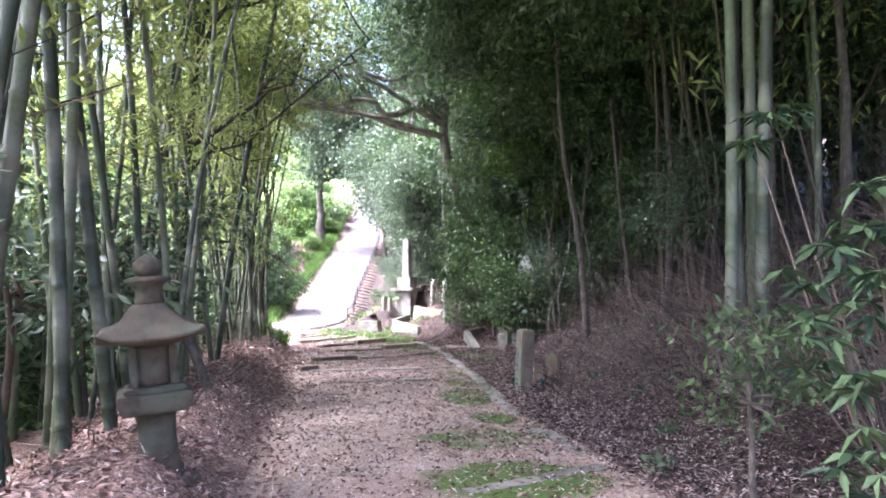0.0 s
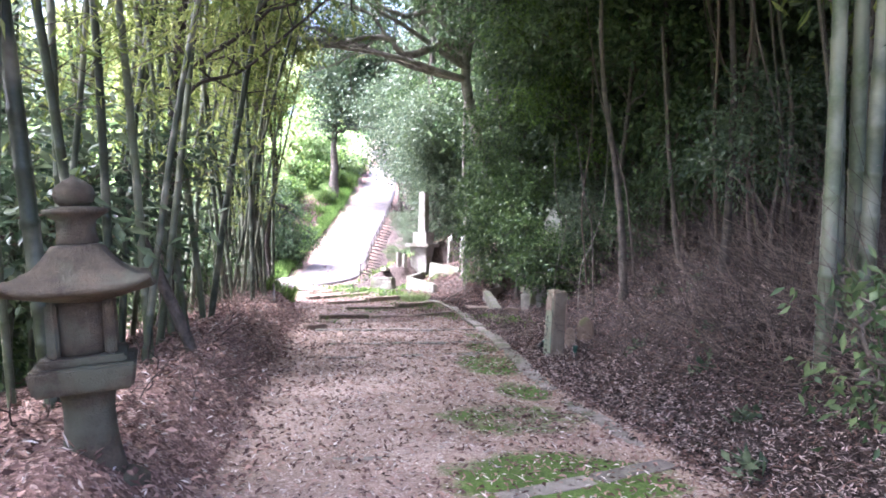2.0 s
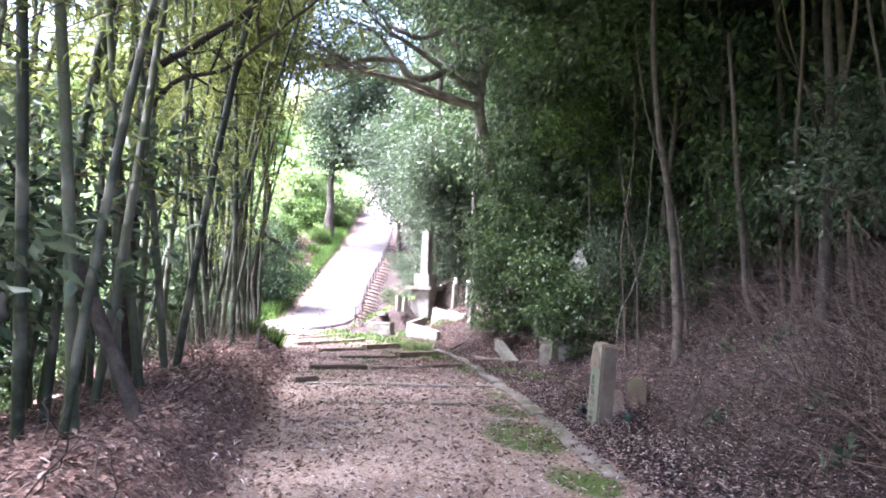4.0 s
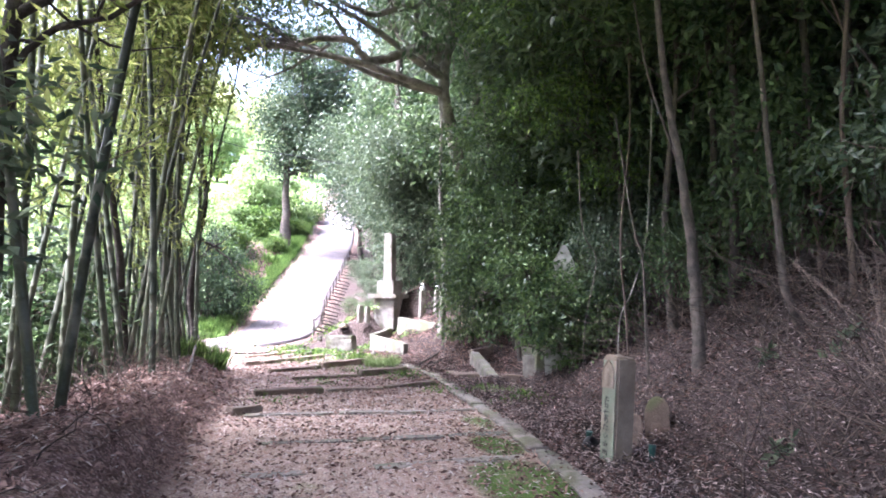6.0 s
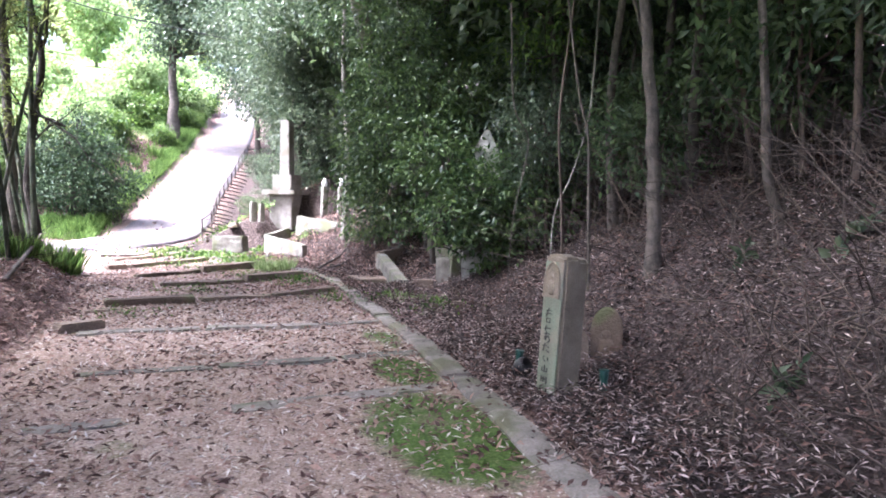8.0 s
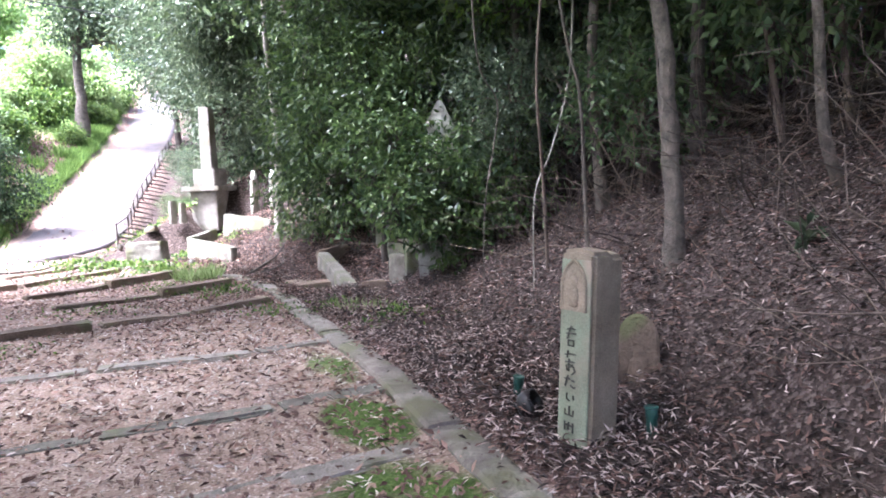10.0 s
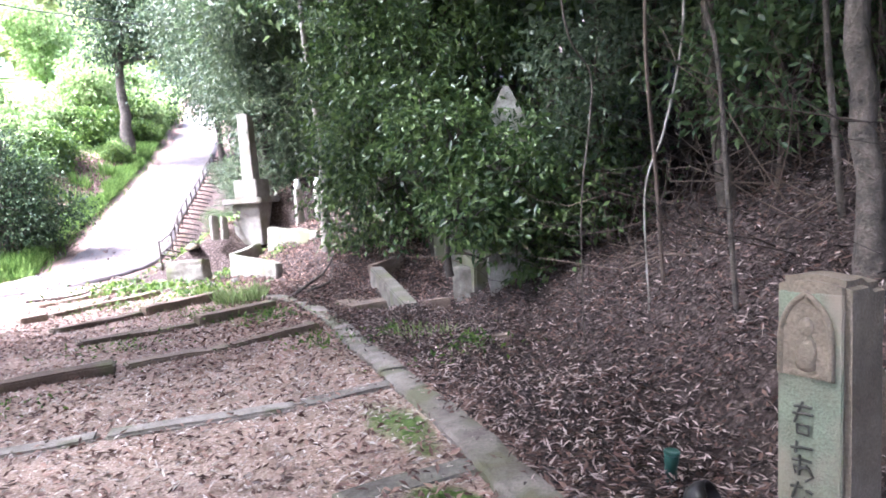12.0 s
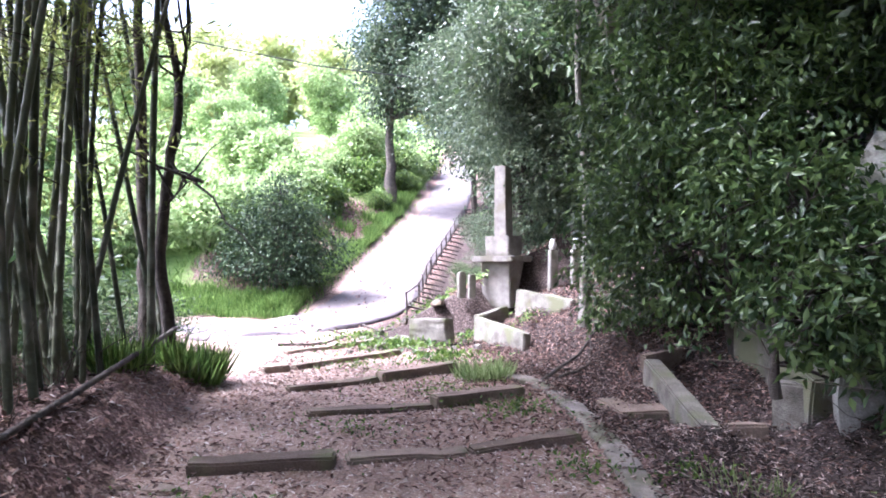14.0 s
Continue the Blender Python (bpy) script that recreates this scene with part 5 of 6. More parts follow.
# added light blockers: crowns mostly out of view, shading slope and path
over = make_tree("overhanging_tree", pose(5.9, 10.4, gz(5.9, 10.4)), "tall evergreen added for shade, its high crown over the path", [(-2.6, 0.2, 7.0, 1.7, 1.9, 0.7), (-1.2, 1.3, 7.5, 1.9, 1.9, 0.8), (-0.6, -1.3, 7.6, 1.9, 1.9, 0.8), (1.0, 0, 8.0, 2.0, 2.0, 0.9), (-4.2, 0.1, 8.3, 1.8, 2.0, 0.6), (-3.4, 1.6, 8.9, 1.8, 1.9, 0.6), (-3.7, -1.5, 8.7, 1.8, 1.9, 0.6)], [(0, 0, -0.3), (0.15, 0.05, 2.2), (0, 0, 4.5), (-0.3, 0, 7.4)], 0.07, M_LEAFD, M_BARKD, 34, 560, 26, 0.3, leaf=(0.18, 0.075), group="trees on the slope")
for x, y, s in [(7.0, 12.7, 1.0), (6.5, 17.8, 1.05), (7.2, 8.6, 1.0), (6.8, 14.4, 1.0), (7.9, 16.8, 1.1), (6.2, 6.9, 1.0), (5.7, 3.4, 1.0), (6.6, 13.6, 1.05), (6.3, 0.2, 1.0), (7.0, 16.4, 1.1), (7.6, 9.6, 1.1), (7.4, 12.4, 1.1), (7.9, 14.6, 1.15)]:
    t = copy_thing(over, pose(x, y, gz(x, y), 0, 0, rng.uniform(-20, 20)))
    t.scale = (s, s, s)

shrub_protos = [
    make_tree("undergrowth_shrub", pose(6.4, 14.2, gz(6.4, 14.2)), "sparse evergreen shrub in the undergrowth", [(0, 0, 0.9, 0.7, 0.7, 0.5), (0.3, 0.2, 1.5, 0.6, 0.6, 0.5)], [(0, 0, -0.1), (0.1, 0, 0.8), (0, 0.1, 1.7)], 0.025, M_LEAFD, M_TWIG, 41, 150, 20, 0.18, leaf=(0.11, 0.045), category="shrub", group="undergrowth"),
    make_tree("undergrowth_shrub", pose(6.3, 10.3, gz(6.3, 10.3)), "sparse evergreen shrub in the undergrowth", [(-0.1, 0, 1.6, 0.8, 0.8, 0.6), (0.3, -0.2, 2.4, 0.8, 0.8, 0.5)], [(0, 0, -0.1), (-0.1, 0, 1.2), (0.1, 0.1, 2.7)], 0.03, M_LEAFG, M_TWIG, 42, 150, 20, 0.2, leaf=(0.11, 0.045), category="shrub", group="undergrowth"),
]
for x, y in [(7.2, 16.4), (6.2, 16.2), (6.8, 12.2), (7.6, 13.6), (7.9, 9.3), (7.4, 10.8), (8.3, 14.8), (8.4, 12.6), (8.4, 11.4), (6.6, 18.4), (8.8, 16.8), (6.0, 20.6), (6.4, 24), (5.9, 22.4), (4.9, 29.6), (5.5, 31.5), (5.2, 34), (6.2, 37)]:
    s = rng.uniform(0.8, 1.35)
    t = copy_thing(shrub_protos[int(rng.integers(2))], pose(x, y, gz(x, y), 0, 0, rng.uniform(0, 360)))
    t.scale = (s, s, s)

# near shrubs at the start, with long leaves
make_tree("broadleaf_shrub", pose(3.3, 4.6, gz(3.3, 4.6)), "small slender broadleaf shrub at the path edge", [(0.0, 0, 0.85, 0.4, 0.4, 0.25), (-0.05, 0, 1.35, 0.45, 0.45, 0.2), (0.4, 0.1, 1.1, 0.4, 0.4, 0.3)], [(0, 0, -0.1), (0.0, 0, 0.7), (-0.05, 0, 1.4)], 0.03, M_LEAFD, M_BARK, 51, 60, 11, 0.12, leaf=(0.10, 0.04), category="shrub")


def longleaf_shrub(x, y, tips):
    """Slender stems, each ending in a drooping whorl of long leaves."""
    rng = np.random.default_rng(52)
    z = gz(x, y)
    t = thing("longleaf_shrub", pose(x, y, z), "sparse shrub with drooping whorls of long green leaves", "shrub")
    wood, crown = [], []
    for k, tip in enumerate(tips):
        q = np.array(tip) - np.array((x, y, z))
        root = np.array((rng.normal(0, 0.12), rng.normal(0, 0.12), -0.05))
        mid = root * 0.4 + q * 0.6 + np.array((0, 0, -0.1))
        wood.append(tube_np(catmull([root, mid, q], 5), np.linspace(0.014, 0.005, 11), 5))
        for _ in range(3):
            c = q + rng.normal(0, 0.07, 3) * (_ > 0)
            n = 9
            a = np.linspace(0, 2 * np.pi, n, endpoint=False) + rng.uniform(0, 1)
            out = np.column_stack([np.cos(a), np.sin(a), rng.uniform(-0.7, 0.25, n)]) * 3
            crown.append(leaves_np(np.repeat(c[None], n, 0), rng, 0.19, 0.048, 0.3, 2.2, out))
    tagged(part("branchwork", mesh_np("branchwork", *join_np(wood)), M_TWIG, t, smooth_shade=True), kind="stuff")
    part("foliage", mesh_np("foliage", *join_np(crown)), M_LEAFX, t)


longleaf_shrub(4.0, 3.9, [(3.26, 4.2, 2.66), (3.09, 4.2, 2.47), (3.5, 4.3, 2.74), (3.01, 3.3, 1.57), (2.98, 3.1, 1.29), (3.08, 3.5, 1.13), (3.11, 3.7, 1.25), (3.23, 3.4, 1.8), (3.16, 3.2, 2.01), (3.34, 3.9, 1.73), (3.04, 3.4, 0.84), (3.04, 3.2, 0.97), (3.14, 3.8, 0.84), (2.89, 3.0, 0.59), (2.84, 3.2, 0.45), (2.84, 2.9, 1.53), (3.29, 4.0, 1.46)])

# growth beyond the grove and up the hillside, strong sunlight put into its leaf colour
bright = [
    make_tree("hillside_tree", pose(-12.5, 30.5, gz(-12.5, 30.5) - 1.5), "yellow-green tree, its leaf colour brightened for sunlight", [(0, 0, 3.0, 2.0, 2.0, 1.7), (0.8, 0.4, 5.0, 2.2, 2.2, 1.8), (-1.0, -0.2, 5.8, 1.9, 1.9, 1.6)], [(0, 0, -0.3), (0.1, 0, 2.5), (0, 0, 6)], 0.14, M_LEAFY, M_BARK, 61, 260, 22, 0.34, leaf=(0.42, 0.19), group="sunlit trees"),
    make_tree("hillside_bush", pose(-4.8, 33.5, gz(-4.8, 33.5)), "fresh-green bush on the hillside, its leaf colour brightened for sunlight", [(0, 0, 0.9, 1.2, 1.2, 0.9), (0.7, 0.2, 1.5, 1.0, 1.0, 0.8)], [(0, 0, -0.1), (0, 0, 0.8), (0.1, 0, 1.6)], 0.05, M_LEAFY, M_BARK, 62, 220, 20, 0.22, leaf=(0.24, 0.11), category="bush", group="sunlit bushes"),
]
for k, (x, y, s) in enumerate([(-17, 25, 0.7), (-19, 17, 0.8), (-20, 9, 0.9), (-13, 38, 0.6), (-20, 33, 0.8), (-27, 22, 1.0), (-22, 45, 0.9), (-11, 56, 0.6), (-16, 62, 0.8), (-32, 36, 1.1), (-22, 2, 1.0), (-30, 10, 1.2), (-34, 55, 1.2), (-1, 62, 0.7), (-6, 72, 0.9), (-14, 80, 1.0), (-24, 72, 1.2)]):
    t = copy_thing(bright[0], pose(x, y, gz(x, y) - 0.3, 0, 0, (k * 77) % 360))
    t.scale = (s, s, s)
# far trees: their washed-out look comes from the paled leaf colour
pale = make_tree("far_hill_tree", pose(-9, 92, gz(-9, 92)), "yellow-green tree on the far hill, leaves paled for haze and glare", [(0, 0, 3.4, 2.6, 2.6, 2.0), (1.2, 0.4, 5.8, 2.8, 2.6, 2.0), (-1.4, -0.2, 6.6, 2.4, 2.4, 1.9), (0.2, 0, 8.4, 2.2, 2.2, 1.6)], [(0, 0, -0.3), (0.1, 0, 3), (0, 0, 8)], 0.2, M_LEAFH, M_BARK, 64, 300, 20, 0.6, leaf=(0.75, 0.36), group="trees on the far hill")
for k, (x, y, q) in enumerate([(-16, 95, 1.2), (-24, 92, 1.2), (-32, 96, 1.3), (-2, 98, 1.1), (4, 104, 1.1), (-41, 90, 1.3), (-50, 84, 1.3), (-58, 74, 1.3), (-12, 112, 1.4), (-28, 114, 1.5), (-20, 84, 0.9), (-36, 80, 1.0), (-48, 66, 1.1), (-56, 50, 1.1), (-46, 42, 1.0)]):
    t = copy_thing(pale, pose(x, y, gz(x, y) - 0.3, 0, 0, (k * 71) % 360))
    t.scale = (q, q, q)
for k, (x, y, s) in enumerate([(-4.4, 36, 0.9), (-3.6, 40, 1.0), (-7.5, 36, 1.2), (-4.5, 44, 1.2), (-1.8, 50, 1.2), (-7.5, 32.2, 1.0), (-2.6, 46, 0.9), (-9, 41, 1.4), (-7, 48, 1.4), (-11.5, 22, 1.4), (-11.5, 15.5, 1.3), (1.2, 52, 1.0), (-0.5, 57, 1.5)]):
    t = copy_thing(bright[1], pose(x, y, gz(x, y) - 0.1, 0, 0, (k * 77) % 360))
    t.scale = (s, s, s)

# ---- litter, brushwood, grass ----


def scatter(name, label, category, material, n, area, keep, seed, length, width, lift=0.012):
    rng = np.random.default_rng(seed)
    x, y = rng.uniform(area[0], area[1], n), rng.uniform(area[2], area[3], n)
    ok = rng.random(n) < keep(x, y)
    x, y = x[ok], y[ok]
    z = ground_z(x, y) + rng.uniform(0.004, lift, len(x))
    a = rng.uniform(0, 2 * np.pi, len(x))
    out = np.column_stack([np.cos(a), np.sin(a), rng.normal(0, 0.38, len(x))]) * 4
    v, f = leaves_np(np.column_stack([x, y, z]), rng, length, width, 0.0, 2.5, out)
    return tagged(part(name, mesh_np(name, v, f), material), label, category, kind="stuff")


def clumps(x, y):
    edge = np.abs(x - 1.4) / 2.0
    return np.clip(0.35 + 0.35 * np.sin(3.1 * x + 2 * np.sin(1.7 * y)) * np.sin(2.3 * y + x) + 0.35 * edge ** 2, 0.04, 1)


def on_banks(x, y):
    left = np.interp(y, [0, 10, 14, 18, 20, 22, 24], [-0.55, -0.45, -0.4, -0.35, -0.6, -1.2, -2.2])
    return np.clip(np.maximum(smooth(-0.35, 0.25, left - x), smooth(-0.1, 0.3, x - kerb_x(y))), 0, 1)


scatter("bank_leaves", "reddish-brown fallen leaves over the bank", "leaf litter", M_DEAD, 24000, (-3.2, 0.2, 2.2, 23), lambda x, y: on_banks(x, y) * 0.9, 71, 0.085, 0.034, 0.05)
scatter("bank_bleached_leaves", "pale bleached bamboo leaves on the bank", "leaf litter", M_STRAW, 5000, (-3.0, 0.2, 2.2, 22), lambda x, y: on_banks(x, y) * 0.6, 76, 0.1, 0.016, 0.05)
# slope leaves wear the shade-darkened colours; pale ones thinned uphill for deeper shade
scatter("slope_leaves", "brown fallen leaves covering the slope, darkened for shade", "leaf litter", M_DEADS, 90000, (2.4, 7.2, 2.2, 25), lambda x, y: on_banks(x, y) * 0.9, 77, 0.07, 0.02, 0.07)
scatter("slope_bleached_leaves", "greyish bleached bamboo leaves strewn over the slope, darkened for shade", "leaf litter", M_STRAWS, 64000, (2.4, 6.4, 2.2, 22), lambda x, y: on_banks(x, y) * np.where(x < kerb_x(y) + 1.3, 0.95, 0.25), 72, 0.068, 0.013, 0.085)
scatter("path_leaves", "scattered dry leaves on the trodden path", "leaf litter", M_DEAD, 34000, (-0.6, 3.6, 2.2, 26), lambda x, y: (0.2 + 0.8 * clumps(x, y)) * (1 - on_banks(x, y)), 73, 0.066, 0.025, 0.022)
scatter("path_straw_leaves", "pale narrow leaves on the trodden path", "leaf litter", M_STRAW, 30000, (-0.9, 3.6, 2.2, 26), lambda x, y: np.where(y > 13.5, 0.75, 0.45) * (0.25 + 0.75 * clumps(x + 3, y)) * (1 - on_banks(x, y)), 74, 0.066, 0.016, 0.02)

scatter("path_curled_leaves", "larger curled brown leaves on the trodden path", "leaf litter", M_DEAD, 5200, (-0.6, 3.6, 2.2, 24), lambda x, y: 0.25 + 0.75 * clumps(x + 1, y + 2), 78, 0.085, 0.032, 0.03)


def brush(name, label, n, area, seed, hmax, length, rad):
    rng = np.random.default_rng(seed)
    out = []
    for _ in range(n):
        x, y = rng.uniform(area[0], area[1]), rng.uniform(area[2], area[3])
        p = np.array([x, y, gz(x, y) - 0.02])
        d = unit(np.array([rng.normal(), rng.normal(), abs(rng.normal(0.5, 0.7))]))
        ln = rng.uniform(0.4, 1) * length
        q = p + d * ln
        q[2] = max(q[2], gz(q[0], q[1]) + 0.03)
        q[2] = min(q[2], p[2] + hmax)
        out.append(tube_np(bend(p, q, 6, rng, 0.05 * length), np.linspace(rad * rng.uniform(0.5, 1.4), rad * 0.3, 6), 4))
    return tagged(part(name, mesh_np(name, *join_np(out)), M_TWIG), label, "brushwood", kind="stuff")


brush("dead_brushwood", "tangle of dead brown twigs on the slope", 950, (4.1, 7.4, 4.2, 10.6), 81, 2.4, 1.8, 0.006)
brush("thicket", "brown thicket of dead stems and canes on the slope", 1500, (4.7, 8.2, 3.6, 9.6), 85, 3.4, 2.4, 0.006)
brush("dead_boughs", "bare dead boughs leaning through the thicket", 70, (6.2, 9.0, 5.0, 10.5), 86, 3.0, 2.6, 0.012)
brush("slope_tangle", "dark tangle of thin stems under the trees", 800, (5.7, 9.5, 10.0, 17.0), 87, 2.4, 2.2, 0.0055)
brush("slope_twigs", "thin bare stems and twigs in the undergrowth", 520, (5.6, 9.5, 8.0, 20), 82, 2.6, 2.0, 0.007)
brush("bank_twigs", "dry twigs along the grove's edge", 260, (-2.6, -0.9, 6.0, 21), 83, 0.4, 0.7, 0.007)
brush("grove_brush", "dead brown stems and twigs between the bamboo", 520, (-4.2, -1.4, 13.5, 24.2), 84, 1.3, 1.2, 0.009)


def grass_tuft(name, label, x, y, r, n, h, seed, material):
    rng = np.random.default_rng(seed)
    a, q = rng.uniform(0, 6.28, n), r * np.sqrt(rng.random(n))
    px, py = x + q * np.cos(a), y + q * np.sin(a)
    p = np.column_stack([px, py, ground_z(px, py) - 0.01])
    out = np.column_stack([np.cos(a) * 0.5, np.sin(a) * 0.5, np.full(n, 2.0)]) * 1.6
    v, f = leaves_np(p, rng, h, h * 0.035, 0.0, 0.3, out)
    return tagged(part(name, mesh_np(name, v, f), material), label, "grass", kind="stuff")


grass_tuft("grass_tuft", "bright green tuft of grass at the end of the bank", -1.15, 21.0, 0.38, 600, 0.5, 91, M_GRASS)
grass_tuft("grass_tuft", "bright green tuft of grass on the bank", -1.5, 19.6, 0.3, 260, 0.4, 92, M_GRASS)
grass_tuft("grass_tuft", "yellow-green weeds growing between the steps", 2.75, 21.2, 0.4, 420, 0.26, 93, M_LEAFY)
grass_tuft("grass_tuft", "yellow-green weeds beside the grave kerb", 4.2, 16.7, 0.3, 70, 0.18, 94, M_LEAFY)


def verge():
    rng = np.random.default_rng(95)
    n = 26000
    y = 30.2 + 30 * rng.random(n) ** 1.6
    f = np.where(rng.random(n) < 0.9, 0.35 + (0.45 + 0.4 * np.sin(1.9 * y) * np.sin(0.7 * y)) * rng.random(n), 4.5 * rng.random(n))
    x = np.interp(y, *ROAD_X) - 1.4 - f
    p = np.column_stack([x, y, ground_z(x, y) - 0.01])
    out = rng.normal(0, 0.5, (n, 3)) + np.array([0, 0, 2.2])
    v, fc = leaves_np(p, rng, 0.34, 0.035, 0.0, 0.3, out)
    tagged(part("verge_grass", mesh_np("verge_grass", v, fc), M_GRASS), "bright green grass verge beside the climbing lane", "grass", kind="stuff")
    n = 9000
    x, y = rng.uniform(-10, -1.6, n), rng.uniform(29.7, 31.4, n)
    p = np.column_stack([x, y, ground_z(x, y) - 0.01])
    v, fc = leaves_np(p, rng, 0.3, 0.03, 0.0, 0.3, rng.normal(0, 0.5, (n, 3)) + np.array([0, 0, 2.2]))
    tagged(part("bend_grass", mesh_np("bend_grass", v, fc), M_GRASS), "green grass along the outer bend of the lane", "grass", kind="stuff")


verge()
slope_shrub = make_tree("hillside_shrub", pose(-4.2, 35.0, gz(-4.2, 35.0)), "fresh green low shrub on the roadside bank", [(0, 0, 0.45, 0.7, 0.7, 0.45), (0.4, 0.2, 0.8, 0.5, 0.5, 0.4), (-0.4, 0.1, 0.7, 0.5, 0.5, 0.35)], [(0, 0, -0.1), (0, 0, 0.4), (0.05, 0, 0.9)], 0.03, M_LEAFF, M_TWIG, 63, 150, 20, 0.18, leaf=(0.15, 0.065), category="shrub", group="shrubs on the bank")
for k, (dx, y, s) in enumerate([(-4.6, 38.0, 1.2), (-4.4, 42.0, 1.2), (-5.0, 41.0, 1.4), (-2.8, 44.0, 0.8), (-4.6, 46.0, 1.5), (-2.4, 49.0, 1.0), (-3.5, 52.0, 1.6), (-5.2, 34.4, 1.1), (-6.4, 37.5, 1.5), (-2.0, 55.0, 1.2)]):
    x = float(np.interp(y, *ROAD_X)) + dx
    t = copy_thing(slope_shrub, pose(x, y, gz(x, y) - 0.05, 0, 0, (k * 83) % 360))
    t.scale = (s, s, s)

# fallen branch by the graves
def fallen_branch():
    rng = np.random.default_rng(97)
    t = thing("fallen_branch", pose(0, 0, 0), "crooked fallen branch lying by the grave kerbs", "branch")
    for nm, a, b, r in (("stem", (3.3, 20.6, 0), (4.75, 22.6, 0.45), 0.035), ("side_branch", (3.7, 20.9, 0), (4.5, 22.2, 0.2), 0.025), ("side_branch", (4.0, 21.4, 0.1), (3.2, 21.9, 0.0), 0.02)):
        pts = bend(a, b, 9, rng, 0.05)
        pts[:, 2] = np.maximum(ground_z(pts[:, 0], pts[:, 1]), -5) + 0.03 + np.maximum(pts[:, 2] * 0.5, 0)
        part(nm, mesh_np(nm, *tube_np(pts, np.linspace(r, r * 0.4, 9), 7)), M_BARKD, t, smooth_shade=True)


fallen_branch()


def log(name, label, pts, r, material):
    v, f = tube_np(catmull(pts, 4), r, 10)
    tagged(part(name, mesh_np(name, v, f), material, smooth_shade=True), label, "log")


log("fallen_bamboo", "old fallen bamboo pole lying along the bank", [(-1.0, 16.6, gz(-1.0, 16.6) + 0.03), (-1.15, 18.4, gz(-1.15, 18.4) + 0.1), (-1.37, 21.0, 0.2)], 0.03, M_BARK)
log("leaning_stump", "leaning dead stump at the edge of the bank", [(-1.28, 9.5, -0.3), (-1.4, 9.5, 0.1), (-1.62, 9.55, 0.6), (-1.95, 9.6, 1.3)], 0.065, M_BARK)


def weeds(name, label, x, y, r, n, seed, size=0.11, material=None):
    rng = np.random.default_rng(seed)
    a, q = rng.uniform(0, 6.28, n), r * np.abs(rng.normal(0, 0.55, n))
    px, py = x + q * np.cos(a) * 1.5, y + q * np.sin(a)
    p = np.column_stack([px, py, ground_z(px, py) + rng.uniform(0.0, 0.12, n)])
    v, f = leaves_np(p, rng, size, size * 0.45, -0.3, 1.2)
    tagged(part(name, mesh_np(name, v, f), material or M_LEAFF), label, "weeds", kind="stuff")


weeds("weed_patch", "low green weeds on the rubble below the lane", 1.4, 24.6, 1.0, 700, 101)
weeds("weed_patch", "low green weeds between the steps", 2.3, 22.9, 0.7, 400, 102)
weeds("weed_patch", "low green weeds between the steps", 2.9, 19.2, 0.5, 240, 103, 0.07)
weeds("weed_patch", "low green weeds by the kerb", 3.2, 17.3, 0.4, 160, 104, 0.06)
weeds("weed_patch", "ground-cover weeds at the foot of the slope", 4.2, 15.6, 0.4, 160, 105, 0.07)
weeds("weed_patch", "green weeds beside the memorial", 3.0, 25.6, 0.5, 300, 106)
scatter("lane_leaves", "dry leaves and debris on the lane", "leaf litter", M_DEAD, 2600, (-3, 3.4, 26, 40), lambda x, y: 0.6 * np.exp(-((x - np.interp(y, *ROAD_X)) ** 2) / 2.0), 107, 0.1, 0.05, 0.06)


def stem(name, label, pts, r, material, category):
    v, f = tube_np(catmull(pts, 6), np.linspace(r, r * 0.5, (len(pts) - 1) * 6 + 1), 6)
    tagged(part(name, mesh_np(name, v, f), material, smooth_shade=True), label, category)


stem("hanging_vine", "thin pale vine hanging in the undergrowth", [(5.9, 14.5, 4.2), (5.82, 14.5, 2.48), (5.74, 14.5, 1.87), (5.53, 14.5, 1.25), (5.32, 14.5, 0.79), (5.22, 14.4, gz(5.22, 14.4))], 0.014, M_BARKP, "vine")
stem("hanging_vine", "thin grey vine looping in the undergrowth", [(4.8, 14.8, 3.4), (4.87, 14.8, 2.19), (5.08, 14.8, 1.79), (5.05, 14.8, 1.41), (4.85, 14.7, 0.7), (4.8, 14.7, gz(4.8, 14.7))], 0.011, M_BARK, "vine")
stem("sapling_stem", "crooked bare sapling on the slope", [(6.2, 11.9, gz(6.2, 11.9) - 0.05), (6.0, 11.9, 1.25), (5.92, 11.9, 1.99), (5.81, 11.9, 2.92), (5.75, 11.9, 3.73), (5.7, 12.0, 5.0)], 0.05, M_BARK, "sapling")
stem("sapling_stem", "thin bare sapling on the slope", [(5.2, 13.5, gz(5.2, 13.5) - 0.05), (5.16, 13.5, 0.92), (5.12, 13.5, 1.68), (4.98, 13.5, 2.17), (4.8, 13.6, 3.6)], 0.02, M_BARK, "sapling")
srng = np.random.default_rng(120)
for k in range(16):
    x, y = 5.4 + 2.8 * srng.random(), 8.2 + 8.5 * srng.random()
    z = gz(x, y)
    a, b = srng.normal(0, 0.25, 2), srng.normal(0, 0.4, 2)
    stem("sapling_stem", "thin bare sapling on the slope", [(x, y, z - 0.05), (x + a[0] * 0.4, y + a[1] * 0.4, z + 0.9), (x + a[0], y + a[1], z + 2.0), (x + b[0], y + b[1], z + 3.6), (x + b[0] * 1.4, y + b[1], z + 5.2)], srng.uniform(0.018, 0.045), (M_BARK, M_BARKD, M_TWIG)[k % 3], "sapling")
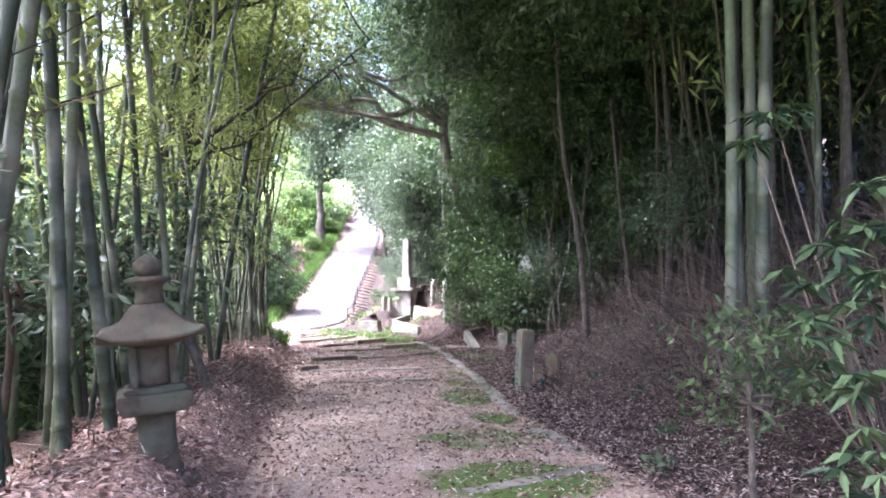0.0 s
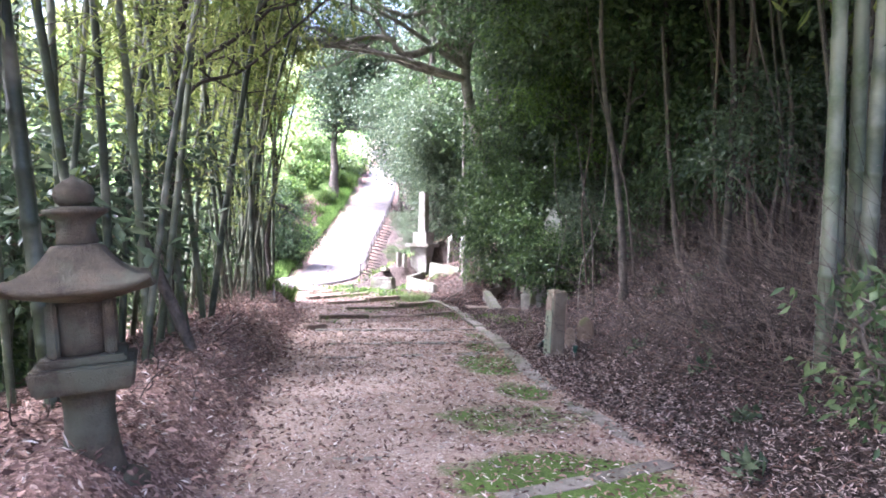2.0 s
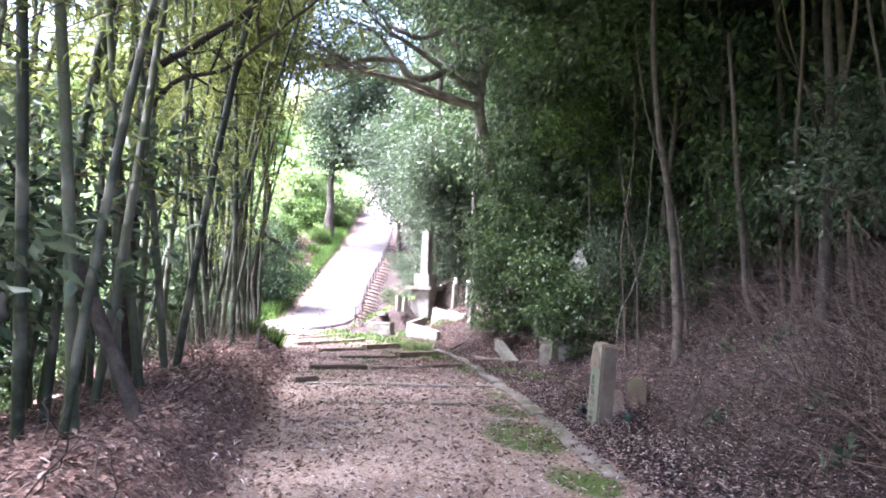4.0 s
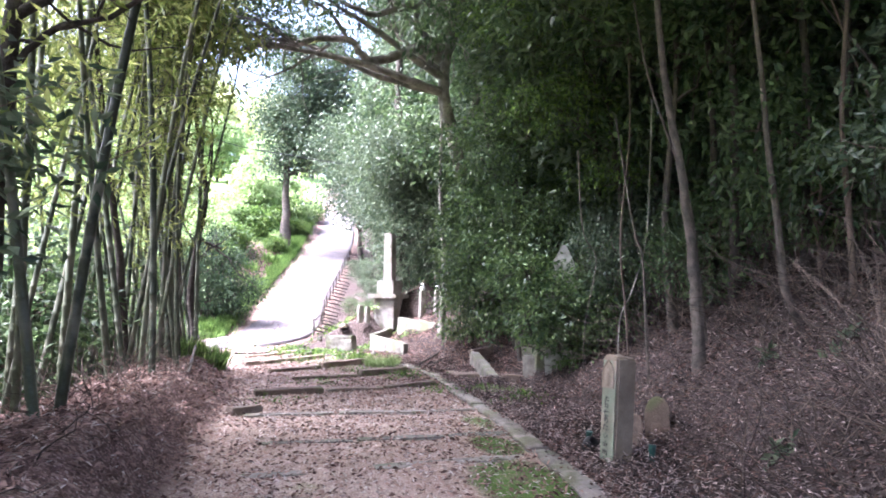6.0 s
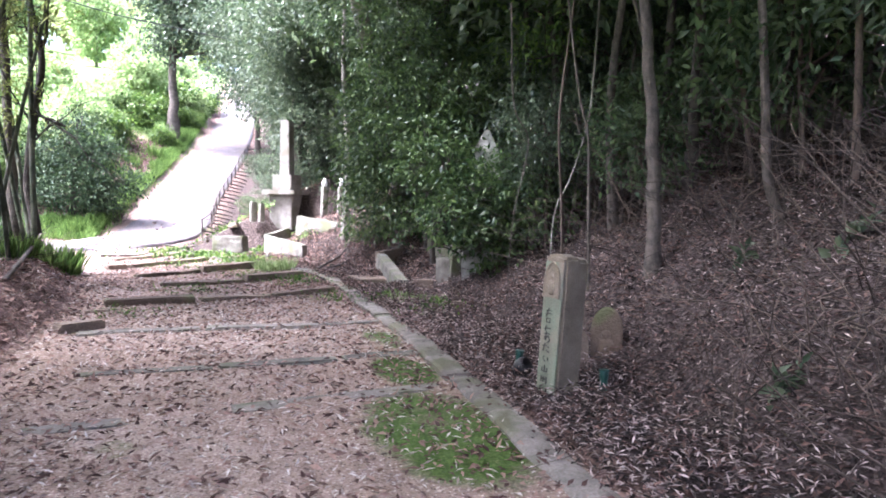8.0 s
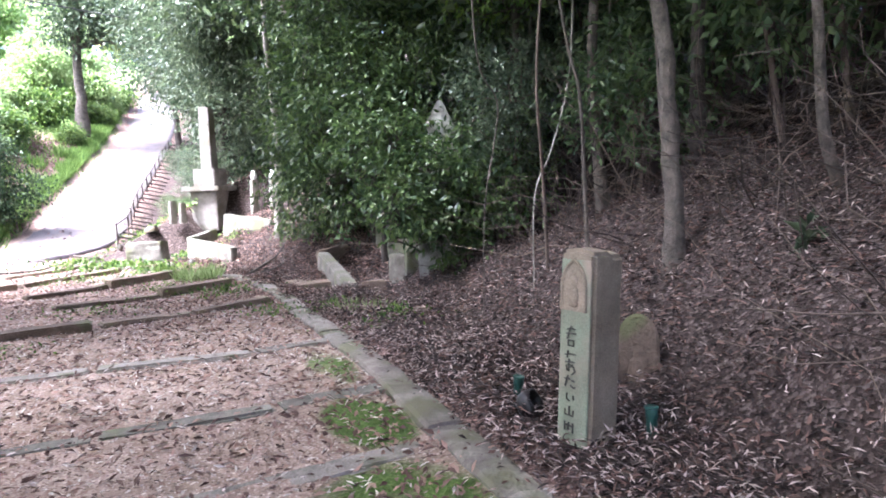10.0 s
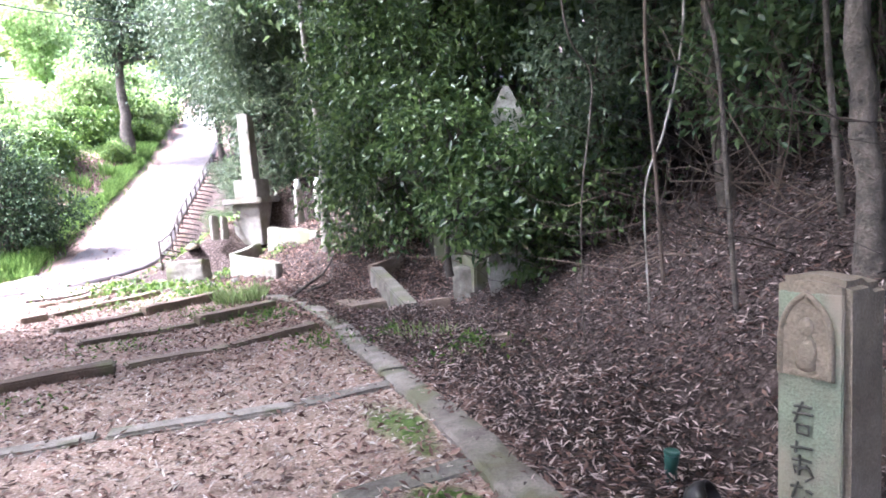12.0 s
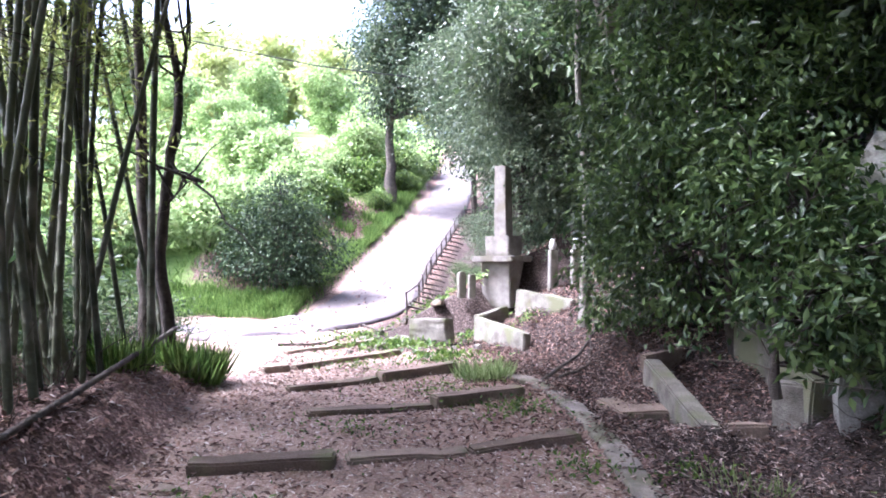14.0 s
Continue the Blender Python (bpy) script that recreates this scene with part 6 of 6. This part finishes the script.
for k, (x, y, q) in enumerate([(5.7, 10.8, 0.16), (5.56, 11.7, 0.14), (4.5, 10.3, 0.12), (3.2, 5.8, 0.16), (4.3, 8.2, 0.13), (3.9, 6.9, 0.14), (4.9, 9.2, 0.12)]):
    weeds("slope_seedling", "small blue-green broadleaf seedling on the leafy slope", x, y, 0.12, 26, 130 + k, q, M_LEAFG)

# dry bank and iris clumps between the bush and the verge
scatter("bank_litter", "pinkish dry leaves on the roadside bank", "leaf litter", M_DEAD, 9000, (-4.5, 1.5, 31.5, 44), lambda x, y: smooth(0.9, 1.4, np.interp(y, *ROAD_X) - 1.2 - x) * (1 - smooth(3.6, 4.4, np.interp(y, *ROAD_X) - 1.2 - x)), 140, 0.13, 0.05, 0.1)
for k, (dx, y) in enumerate([(-2.6, 34.2), (-3.1, 35.6), (-2.5, 37.0), (-3.5, 37.8), (-2.9, 39.4), (-3.8, 40.6), (-2.6, 41.6)]):
    grass_tuft("iris_clump", "clump of sword-leaved irises on the roadside bank", float(np.interp(y, *ROAD_X)) + dx, y, 0.3, 90, 0.6, 150 + k, M_GRASS)
brush("bank_brush", "dry brown brush beside the round bush", 240, (-2.0, -1.0, 31.6, 33.6), 141, 0.9, 0.9, 0.008)


def stick(pts, r):
    p = catmull([(x, y, gz(x, y) + 0.03) for x, y in pts], 4)
    v, f = tube_np(p, np.linspace(r, r * 0.5, len(p)), 7)
    tagged(part("fallen_stick", mesh_np("fallen_stick", v, f), M_BARKD, smooth_shade=True), "dark fallen stick lying at the edge of the lane", "branch", "sticks by the lane")


stick([(-1.36, 28.8), (-0.6, 28.1), (0.12, 27.0)], 0.035)
stick([(-0.85, 24.9), (-0.1, 25.2), (0.35, 26.5)], 0.03)
stick([(0.5, 28.2), (0.95, 27.4), (1.25, 26.6)], 0.03)
weeds("weed_patch", "low green weeds at the near edge of the lane", 0.7, 26.2, 0.6, 260, 108, 0.1)

for k, (x, y, s) in enumerate([(-2.3, 22.4, 0.55), (-3.1, 23.0, 0.7), (-4.1, 23.4, 0.8), (-5.3, 23.8, 0.9), (-2.6, 20.4, 0.5), (-3.4, 21.4, 0.7), (-6.4, 22.6, 0.9), (-3.2, 18.0, 0.5), (-4.6, 20.6, 0.8)]):
    t = copy_thing(shrub_protos[0], pose(x, y, gz(x, y) - 0.25, 0, 0, (k * 67) % 360))
    t.scale = (s * 1.2, s * 1.2, s)


def rubble():
    """Small broken pale stones between the top step and the lane."""
    rng = np.random.default_rng(160)
    for k in range(34):
        x, y = rng.uniform(0.6, 3.0), rng.uniform(23.6, 27.2)
        w = rng.uniform(0.1, 0.34)
        m = pose(x, y, gz(x, y) - 0.03, rng.uniform(-9, 9), rng.uniform(-9, 9), rng.uniform(0, 180))
        tagged(part("rubble_stone", stone_bm(w, w * rng.uniform(0.4, 0.8), rng.uniform(0.06, 0.14), k, 0.02, 0.02, 1), (M_PALE, M_GRAVE, M_STEP)[k % 3], m=m), "broken pale stone among weeds below the lane", "stone", "rubble below the lane")


rubble()
weeds("weed_patch", "green weeds on the bank beside the lane", 3.0, 28.4, 0.8, 500, 161, 0.14)
weeds("weed_patch", "green weeds on the bank beside the lane", 2.6, 30.6, 0.8, 500, 162, 0.14)
weeds("weed_patch", "low ivy over the grave plot", 3.9, 24.6, 0.35, 160, 163, 0.07)
weeds("weed_patch", "weeds at the foot of the memorial", 3.25, 25.9, 0.3, 160, 164, 0.16, M_LEAFY)
brush("lane_bank_brush", "dry stems on the bank above the lane", 260, (2.2, 5.2, 26.2, 36), 165, 0.9, 1.0, 0.008)
scatter("plot_leaves", "dry brown leaves filling the old grave plots", "leaf litter", M_DEAD, 14000, (2.6, 6.2, 18.0, 28), lambda x, y: 0.5 + 0.5 * on_banks(x, y), 166, 0.08, 0.028, 0.06)

# dark understorey behind the culms
urng = np.random.default_rng(171)
for k in range(26):
    x, y, q = -3.2 - 5.2 * urng.random(), 3.6 + 17.5 * urng.random(), urng.uniform(1.0, 1.7)
    t = copy_thing(shrub_protos[k % 2], pose(x, y, gz(x, y) - 0.3, 0, 0, (k * 61) % 360))
    t.scale = (q * 1.25, q * 1.25, q)
weeds("weed_patch", "sparse low weeds between the steps", 1.2, 18.6, 0.7, 150, 180, 0.055)
weeds("weed_patch", "sparse low weeds between the steps", 2.2, 20.4, 0.8, 220, 181, 0.055)
weeds("weed_patch", "sparse low weeds between the steps", 0.9, 22.2, 0.8, 260, 182, 0.055)
weeds("weed_patch", "sparse low weeds between the steps", 3.9, 17.0, 0.35, 120, 183, 0.055)
weeds("weed_patch", "sparse low weeds between the steps", 0.3, 16.6, 0.5, 90, 184, 0.055)
# scrub on the bank behind the pipe fence
for k, (x, y, q) in enumerate([(3.5, 30.2, 0.45), (3.9, 32.4, 0.5), (3.3, 33.6, 0.4), (4.3, 35.2, 0.6), (3.1, 28.3, 0.35), (4.0, 37.6, 0.55), (4.6, 28.9, 0.6)]):
    t = copy_thing(shrub_protos[k % 2], pose(x, y, gz(x, y) - 0.25, 0, 0, (k * 97) % 360))
    t.scale = (q * 1.3, q * 1.3, q)
